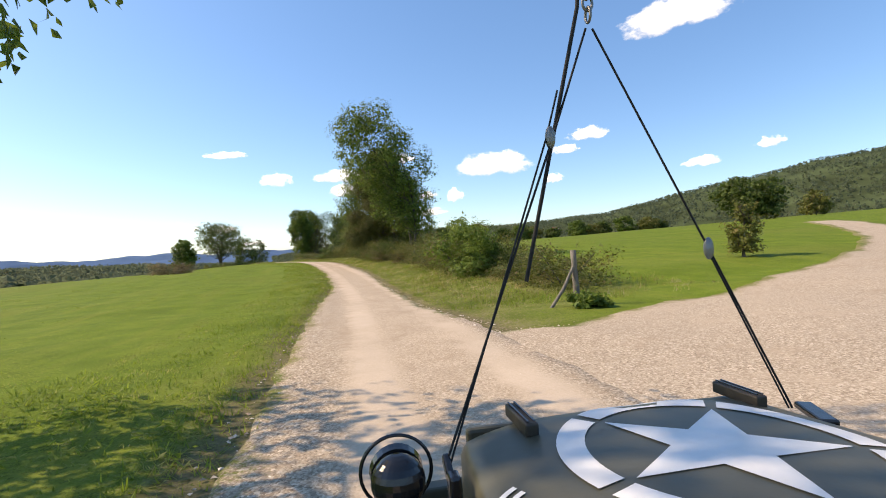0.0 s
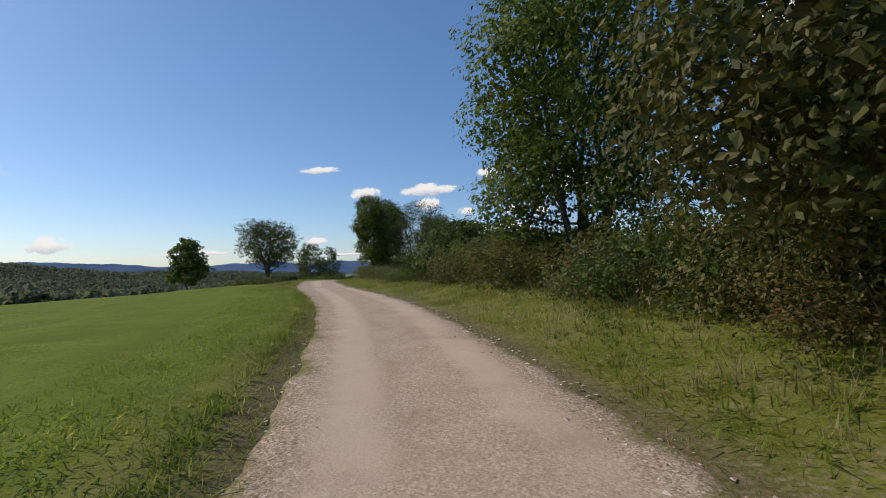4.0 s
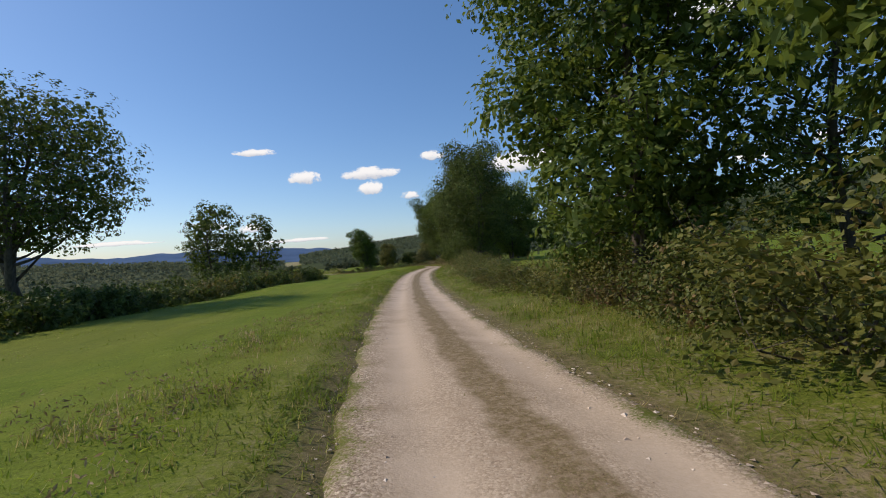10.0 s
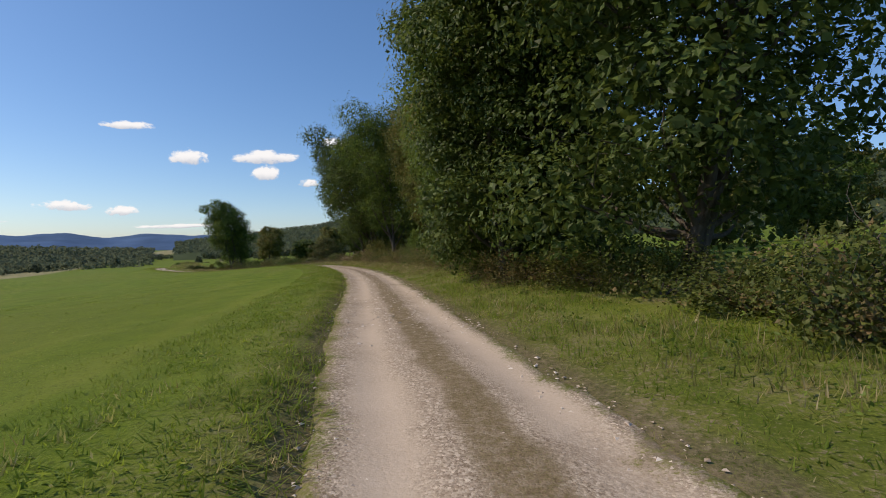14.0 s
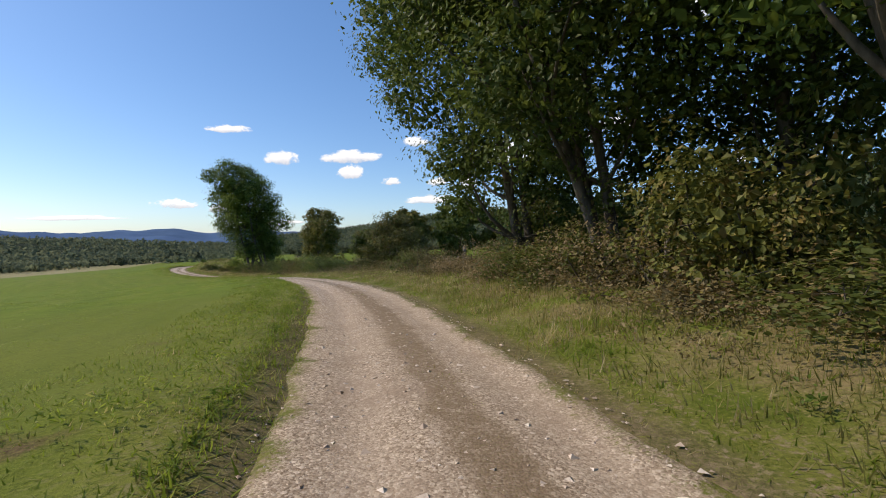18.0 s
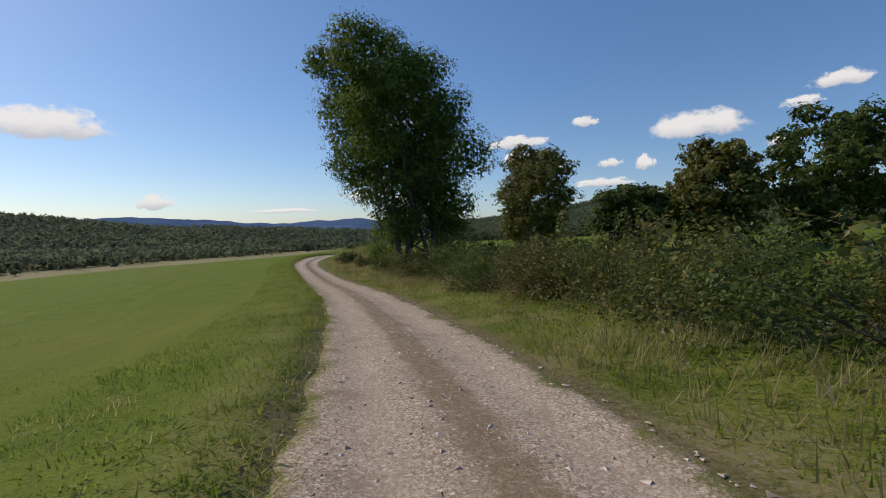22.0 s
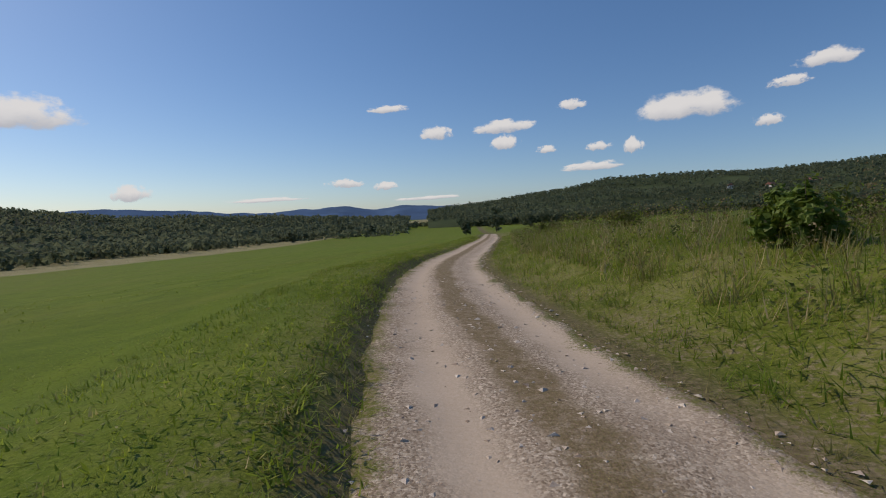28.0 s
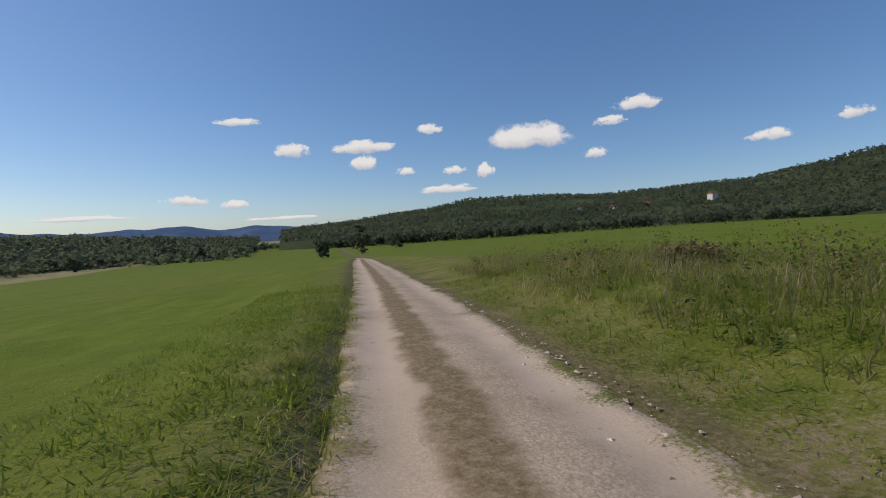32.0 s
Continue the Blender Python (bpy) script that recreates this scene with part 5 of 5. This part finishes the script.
def weeds(name, y0, y1, u0, u1, per_m2, height, mat, label, seed, leaf=0.05, per=16, patch=0.0, long=1.7):
    """Broad-leaved weeds: leaves set round upright stems."""
    rng = np.random.default_rng(seed)
    n = int((y1 - y0) * abs(u1 - u0) * per_m2)
    y, u = rng.uniform(y0, y1, n), rng.uniform(min(u0, u1), max(u0, u1), n)
    x = track_x(y) + u
    k = wave(x, y, 1.3) + 0.7 * wave(x + 5, y, 3.7) + rng.normal(size=n) * 0.3 > patch
    x, y = x[k], y[k]
    n = len(x)
    h = height * rng.uniform(0.4, 1.2, n)
    q = rng.uniform(0.05, 1, (n, per))
    c = np.stack([x[:, None] + rng.normal(size=(n, per)) * 0.09, y[:, None] + rng.normal(size=(n, per)) * 0.09, land(x, y)[:, None] + q * h[:, None]], -1).reshape(-1, 3)
    v, f = leaf_quads(c, leaf, rng, up=0.5, long=long)
    return tagged(mesh_object(name, v, f, mat, flat=True), label, "weeds", kind="stuff")


weeds("verge_weeds", -4, 200, -1.9, -4.2, 3, 0.13, GRASS_GREEN, "low broad-leaved weeds on the verge", 1, 0.018, 14, 0.25, 4.0)
weeds("verge_weeds", 200, 392, -1.7, -3.4, 3, 0.15, GRASS_GREEN, "low broad-leaved weeds on the verge", 2, 0.018, 14, 0.2, 4.0)
weeds("verge_weeds", 78, 135, -2.6, -5.0, 4, 0.22, LEAF_DRY, "withered brown weeds on the outer verge", 12, 0.02, 18, 0.1, 3.0)
weeds("bank_weeds", 318, 396, 2.8, 9.5, 3.2, 0.75, GRASS_GREEN, "tall olive-green weeds on the bank", 3, 0.034, 26, -0.1)
weeds("bank_weeds", 318, 396, 3.0, 9.5, 2.6, 0.95, LEAF_DRY, "withered brown weeds on the bank", 4, 0.03, 28, -0.1)
weeds("bank_weeds", 320, 396, 2.8, 9.5, 1.6, 0.7, LEAF_BRAMBLE, "bramble and dock leaves on the bank", 8, 0.05, 26, 0.0)
weeds("bank_weeds", 196, 312, 2.6, 6.4, 5.0, 0.6, LEAF_DRY, "withered brown weeds on the bank", 5, 0.032, 22, -0.2)
weeds("verge_weeds", 130, 262, -1.75, -3.3, 7, 0.26, GRASS_GREEN, "lush green weeds on the raised verge", 9, 0.018, 20, 0.1, 4.0)
weeds("verge_weeds", 300, 392, -1.5, -2.8, 8, 0.30, GRASS_GREEN, "lush green weeds on the raised verge", 10, 0.018, 20, 0.0, 4.0)
weeds("verge_weeds", 0, 130, -2.1, -3.8, 5, 0.2, GRASS_GREEN, "lush green weeds on the raised verge", 11, 0.018, 18, 0.2, 4.0)
weeds("hedge_weeds", 14, 225, 2.6, 4.6, 3.2, 0.35, LEAF_BRIGHT, "nettles and low bramble at the hedge's foot", 6, 0.038, 16, 0.1)
weeds("hedge_weeds", 225, 318, 2.4, 4.6, 3, 0.3, GRASS_GREEN, "low green weeds at the hedge's foot", 7, 0.036, 16, 0.2)


def gravel(name, y0, y1, u0, u1, n, size, seed, label, along=None):
    rng = np.random.default_rng(seed)
    y, u = rng.uniform(y0, y1, n), rng.uniform(u0, u1, n)
    x = track_x(y) + u + (np.interp(y, *along) if along else 0)
    s = size * rng.uniform(0.5, 1.0, n) ** 2 * rng.uniform(0.6, 1.6, n)
    c = np.column_stack([x, y, land(x, y) + 0.012 + s * 0.1])
    base = np.array([(1, 0, 0), (-0.5, 0.87, 0), (-0.5, -0.87, 0), (0, 0, 0.42)], float)
    v = base[None] * s[:, None, None] * rng.uniform(0.6, 1.3, (n, 4, 1))
    a = rng.uniform(0, 6.28, n)
    R = np.stack([np.stack([np.cos(a), -np.sin(a)], -1), np.stack([np.sin(a), np.cos(a)], -1)], -2)
    v[:, :, :2] = np.einsum("nij,nkj->nki", R, v[:, :, :2])
    v[:, 3, :2] += rng.normal(size=(n, 2)) * s[:, None] * 0.3
    v = (v + c[:, None]).reshape(-1, 3)
    i = np.arange(n)[:, None] * 4
    f = np.concatenate([np.concatenate([i + a, i + b, i + 3], 1) for a, b in ((0, 1), (1, 2), (2, 0))])
    return tagged(mesh_object(name, v, f, STONE, flat=True), label, "gravel", kind="stuff")


gravel("loose_gravel", -2, 392, -0.1, 0.55, 13000, 0.026, 1, "loose pale stones along the edge of the track", LEFT_EDGE)
gravel("loose_gravel", 8, 392, -0.6, 0.12, 15000, 0.034, 2, "loose pale stones along the edge of the track", RIGHT_EDGE)
gravel("loose_gravel", -2, 180, -1.3, 1.2, 12000, 0.019, 3, "scattered small stones on the track")
gravel("loose_gravel", 180, 340, -1.2, 1.2, 22000, 0.038, 5, "coarse pale stones strewn over the track")
gravel("loose_gravel", 0, 8, 1.5, 14, 7000, 0.024, 4, "loose pale stones on the turning")

# ---------------------------------------------------------------- fence posts
def post(x, y, h, lean=(0, 0), brace=False, r=0.06):
    g = float(land(x, y))
    root = new("fence_post")
    root.location = (x, y, g)
    tagged(root, "weathered grey wooden fence post with a slanting brace" if brace else "weathered grey wooden fence post", "fence post", "posts of the field fence")
    rng = np.random.default_rng(int(y * 7))
    q = np.linspace(0, 1, 6)[:, None]
    v, f = tube(np.array([0, 0, -0.2]) + q * np.array([lean[0], lean[1], h + 0.2]), r * (1 - 0.1 * q[:, 0]) + rng.normal(size=6) * 0.003, 8)
    f2 = np.array([[40, 41, 42, 43], [43, 44, 47, 40], [44, 45, 46, 47]])
    mesh_object("shaft", v, np.concatenate([f, f2]), POST_WOOD, root)
    if brace:
        v, f = tube(np.array([(-0.85, -0.1, -0.1), (-0.4, -0.05, 0.4), (0, 0, h * 0.8)]), np.array([0.04, 0.04, 0.035]), 6)
        mesh_object("brace", v, f, POST_WOOD, root)
    return root


post(6.5, 9.9, 1.3, (-0.06, 0), True, 0.075)
for x, y, h, l in [(4.9, 83.2, 0.9, (0.1, 0)), (28.4, 221.8, 1.25, (-0.1, 0)), (29.8, 269.4, 1.3, (-0.12, 0)), (31.4, 266.0, 1.3, (-0.05, 0)), (13.9, 308.2, 0.95, (0.08, 0)), (31.0, 246, 1.3, (0.05, 0)), (28.7, 228.2, 1.3, (0.03, 0))]:
    post(x, y, h, l, r=0.1 if y > 240 and y < 290 else 0.06)


def wire(a, b, h):
    """One strand of fence wire between two posts."""
    q = np.linspace(0, 1, 9)[:, None]
    p = np.array([a[0], a[1], float(land(*a)) + h]) * (1 - q) + np.array([b[0], b[1], float(land(*b)) + h]) * q - np.array([0, 0, 0.12]) * np.sin(q * math.pi)
    v, f = tube(p, np.full(9, 0.0028), 4)
    tagged(mesh_object("fence_wire", v, f, WIRE), "thin sagging fence wire between two posts", "wire", "wires of the field fence")


WIRE = plain_material("rusty_wire", (0.14, 0.12, 0.10), 0.6, 0.6)
for a, b in (((28.4, 221.8), (28.7, 228.2)), ((28.7, 228.2), (31.0, 246)), ((31.0, 246), (31.4, 266.0)), ((31.4, 266.0), (29.8, 269.4))):
    for h in (0.8, 0.5):
        wire(a, b, h)

# ---------------------------------------------------------------- the open army car, standing where the shot begins
def army_car():
    root = new("army_car")
    root.matrix_world = pose(0.77, -0.10, float(track_z(0)) - 0.012, 0, 0, -7.5)
    tagged(root, "olive drab open army car, white ringed star on its bonnet", "car")
    paint = plain_material("olive_drab_paint", (0.075, 0.072, 0.048), 0.42, var=0.12, scale=5)
    white = plain_material("white_star_paint", (0.74, 0.73, 0.70), 0.5, var=0.06, scale=9)
    black = plain_material("black_enamel", (0.012, 0.012, 0.013), 0.18, var=0.1, spec=0.6)
    rubber = plain_material("tyre_rubber", (0.02, 0.02, 0.02), 0.85, var=0.3)
    oak = plain_material("varnished_wood_block", (0.05, 0.038, 0.026), 0.5, var=0.35, scale=22)
    rope = plain_material("dark_rope", (0.02, 0.018, 0.016), 0.8, var=0.4, scale=60)
    steel = plain_material("dull_steel", (0.25, 0.24, 0.22), 0.45, 0.8)
    canvas = plain_material("canvas_seat", (0.11, 0.10, 0.06), 0.9, var=0.2)

    def half(y):
        return 0.49 + (1.42 - y) * 0.10

    def top(x, y):
        """The bonnet's upper surface."""
        r = np.abs(x) / half(y)
        return 0.905 + 0.03 * (1.42 - y) - 0.05 * np.clip(r, 0, 1)**4 - 0.05 * sstep(y, 1.30, 1.43)**2

    yy, rr = np.linspace(0.36, 1.43, 26), np.concatenate([[-1, -1, -1], np.linspace(-0.985, 0.985, 27), [1, 1, 1]])
    Y, R = np.meshgrid(yy, rr, indexing="ij")
    X = R * half(Y)
    Z = top(X, Y)
    for i, d in ((0, 0.26), (1, 0.10), (2, 0.02), (-1, 0.26), (-2, 0.10), (-3, 0.02)):
        Z[:, i] -= d
        X[:, i] *= 1.005
    n, k = X.shape
    idx = np.arange(n * k).reshape(n, k)
    f = np.stack([idx[:-1, :-1], idx[:-1, 1:], idx[1:, 1:], idx[1:, :-1]], -1).reshape(-1, 4)
    mesh_object("bonnet", np.stack([X, Y, Z], -1).reshape(-1, 3), f, paint, root)

    def box(name, c, s, mat, bev=0.01, parent=root, turn=None):
        bm = bmesh.new()
        m = Matrix.Translation(c) @ (turn or Matrix()) @ Matrix.Diagonal((*s, 1))
        bmesh.ops.create_cube(bm, size=1, matrix=m)
        if bev:
            bmesh.ops.bevel(bm, geom=bm.edges[:], offset=bev, segments=2, affect="EDGES", profile=0.5)
        return part(name, bm, mat, parent)

    grille = box("grille", (0, 1.44, 0.62), (0.94, 0.035, 0.48), paint, 0.012)
    for i in range(9):
        box("grille_slat", (-0.32 + i * 0.08, 1.466, 0.62), (0.022, 0.02, 0.36), black, 0.004, grille)
    box("bumper", (0, 1.72, 0.50), (1.36, 0.07, 0.13), paint, 0.01)
    tub = box("body", (0, -0.62, 0.66), (1.22, 1.92, 0.44), paint, 0.03)
    box("scuttle", (0, 0.33, 0.80), (1.20, 0.10, 0.24), paint, 0.02)
    box("chassis", (0, 0.1, 0.42), (0.7, 3.0, 0.12), paint, 0.02)
    for s in (-1, 1):
        box("seat", (0.33 * s, -0.35, 0.90), (0.48, 0.45, 0.10), canvas, 0.03)
        q = np.linspace(0, 1, 14)
        px = np.array([0.48, 0.80])
        prof = [(0.45 + 1.12 * t, 0.50 + 0.24 * math.sin(math.pi * min(1, t * 1.25) ** 0.8)) for t in q]
        v = [(s * x, y, z) for x in px for y, z in prof] + [(s * x, y, z - 0.02) for x in px for y, z in prof]
        m = len(prof)
        fs = []
        for i in range(m - 1):
            fs += [(i, i + 1, m + i + 1, m + i), (2 * m + i, 3 * m + i, 3 * m + i + 1, 2 * m + i + 1), (m + i, m + i + 1, 3 * m + i + 1, 3 * m + i), (i + 1, i, 2 * m + i, 2 * m + i + 1)]
        mesh_object("fender", v, fs, paint, root)
        for y in (1.14, -0.90):
            th = np.linspace(0, 2 * math.pi, 29)
            ring = np.column_stack([np.zeros(29), np.cos(th) * 0.29, np.sin(th) * 0.29]) + np.array([s * 0.62, y, 0.375])
            p = []
            for a in range(10):
                b = 2 * math.pi * a / 10
                p.append(np.column_stack([np.full(28, s * 0.62 + 0.075 * math.cos(b)), y + (0.29 + 0.085 * math.sin(b)) * np.cos(th[:28]), 0.375 + (0.29 + 0.085 * math.sin(b)) * np.sin(th[:28])]))
            v = np.concatenate(p)
            fs = [(a * 28 + i, a * 28 + (i + 1) % 28, ((a + 1) % 10) * 28 + (i + 1) % 28, ((a + 1) % 10) * 28 + i) for a in range(10) for i in range(28)]
            wheel = mesh_object("wheel", v, fs, rubber, root, "chunky black tyre")
            bm = bmesh.new()
            bmesh.ops.create_cone(bm, cap_ends=True, segments=28, radius1=0.215, radius2=0.17, depth=0.12, matrix=Matrix.Translation((s * 0.63, y, 0.375)) @ pose(0, 0, 0, 0, 90 * s, 0))
            part("rim", bm, paint, wheel)

    # the star and its broken ring, the star's point towards the driver
    cx, cy = 0.04, 0.99
    up = 0.003

    ang = [-math.pi / 2 + i * math.pi / 5 for i in range(10)]
    rad = [0.285 if i % 2 == 0 else 0.110 for i in range(10)]
    pts = [(0, 0)] + [(rad[i] * math.cos(ang[i]), rad[i] * math.sin(ang[i])) for i in range(10)]
    fan = [(0, 1 + i, 1 + (i + 1) % 10) for i in range(10)]
    mesh_object("star", [(cx + x, cy + y, float(top(cx + x, cy + y)) + up) for x, y in pts], fan, white, root, "white painted star")
    for i in range(5):
        a0 = -math.pi / 2 + i * 2 * math.pi / 5 + 0.045
        a1 = a0 + 2 * math.pi / 5 - 0.09
        v = []
        for a in np.linspace(a0, a1, 14):
            for r in (0.305, 0.375):
                x, y = cx + r * math.cos(a), cy + r * math.sin(a)
                v.append((x, y, float(top(x, y)) + up))
        mesh_object("ring_segment", v, [(2 * j, 2 * j + 1, 2 * j + 3, 2 * j + 2) for j in range(13)], white, root, "white painted ring segment")
    for k in range(2):
        v = []
        for a in np.linspace(1.9, 2.6, 8):
            for r in (0.10 + 0.03 * k, 0.115 + 0.03 * k):
                x, y = -0.42 + r * math.cos(a), 0.86 + r * math.sin(a)
                v.append((x, y, float(top(x, y)) + up))
        mesh_object("stencil_mark", v, [(2 * j, 2 * j + 1, 2 * j + 3, 2 * j + 2) for j in range(7)], white, root, "small white stencil mark")

    for x, y, a in ((-0.335, 1.31, 0.0), (0.395, 1.33, 0.0)):
        z = float(top(x, y))
        blk = box("bonnet_block", (x, y, z + 0.018), (0.038, 0.185, 0.038), oak, 0.006)
        for k in (-0.009, 0.009):
            box("groove", (x + k, y, z + 0.0405), (0.005, 0.17, 0.003), black, 0, blk)

    # blackout lamp on the fender, with its wire guard
    L = Vector((-0.70, 1.19, 0.845))
    bm = bmesh.new()
    bmesh.ops.create_uvsphere(bm, u_segments=24, v_segments=14, radius=0.068, matrix=Matrix.Translation(L) @ Matrix.Diagonal((1, 0.85, 1, 1)))
    lamp = part("lamp", bm, black, root, "black enamelled blackout lamp")
    bm = bmesh.new()
    bmesh.ops.create_cone(bm, cap_ends=True, segments=24, radius1=0.07, radius2=0.066, depth=0.03, matrix=Matrix.Translation(L + Vector((0, 0.05, 0))) @ pose(0, 0, 0, 90, 0, 0))
    part("bezel", bm, black, lamp)
    th = np.linspace(0, 2 * math.pi, 33)
    v, f = tube(np.column_stack([L.x + 0.092 * np.cos(th), np.full(33, L.y + 0.06), L.z + 0.092 * np.sin(th)]), np.full(33, 0.005), 6)
    mesh_object("lamp_guard", v, f, black, lamp)
    v, f = tube([(L.x, L.y, 0.66), (L.x, L.y, 0.80)], [0.02, 0.016], 8)
    mesh_object("lamp_stalk", v, f, paint, lamp)
    # bonnet catch and side hooks
    hl, hr2 = Vector((-0.575, 1.23, 0.845)), Vector((0.53, 1.27, 0.865))
    box("bonnet_catch", (-0.565, 1.16, 0.79), (0.03, 0.05, 0.14), black, 0.008)
    box("catch_lever", (-0.57, 1.20, 0.845), (0.02, 0.10, 0.03), black, 0.006, turn=pose(0, 0, 0, 25, 0, 0))
    box("side_hook", (0.56, 1.22, 0.86), (0.05, 0.17, 0.02), black, 0.006, turn=pose(0, 0, 0, 0, 0, -25))
    # the rope sling
    top_ring = Vector((-0.03, 1.37, 2.10))

    def strand(name, pts, r):
        p = [Vector(q) for q in pts]
        fine = []
        for a, b in zip(p, p[1:]):
            fine += [a.lerp(b, i / 8) for i in range(8)]
        fine.append(p[-1])
        v, f = tube([tuple(q) for q in fine], [r] * len(fine), 6)
        return mesh_object(name, v, f, rope, root)

    cl = hl.lerp(top_ring, 0.70)
    cr = hr2.lerp(top_ring, 0.41)
    strand("rope", [hl, cl + Vector((0.008, 0, 0)), top_ring - Vector((0.01, 0, 0.03))], 0.0035)
    strand("rope", [hl + Vector((0.012, 0, 0)), cl - Vector((0.012, 0, 0)), cl + Vector((0.03, 0, 0.14))], 0.003)
    strand("rope", [hr2, cr, top_ring + Vector((0.012, 0, -0.03))], 0.0035)
    strand("rope", [hr2 + Vector((-0.012, 0, 0)), cr + Vector((-0.012, 0, 0.01))], 0.003)
    strand("rope", [cl + Vector((-0.09, 0.02, -0.42)), top_ring + Vector((-0.05, -0.03, 0.02)), top_ring + Vector((-0.02, -0.03, 0.42))], 0.006)
    for c, t in ((cl, steel), (cr, steel)):
        bm = bmesh.new()
        bmesh.ops.create_uvsphere(bm, u_segments=12, v_segments=8, radius=0.016, matrix=Matrix.Translation(c) @ Matrix.Diagonal((1, 0.8, 2.2, 1)))
        part("rope_clamp", bm, t, root)
    for i in range(8):
        c = top_ring + Vector((0, 0, 0.012 + i * 0.036))
        th = np.linspace(0, 2 * math.pi, 15)
        a, b = (0.016, 0.0) if i % 2 else (0.0, 0.016)
        v, f = tube(np.column_stack([c.x + a * np.cos(th), c.y + b * np.cos(th), c.z + 0.024 * np.sin(th)]), np.full(15, 0.0045), 6)
        mesh_object("chain_link", v, f, steel, root)
    return root


army_car()
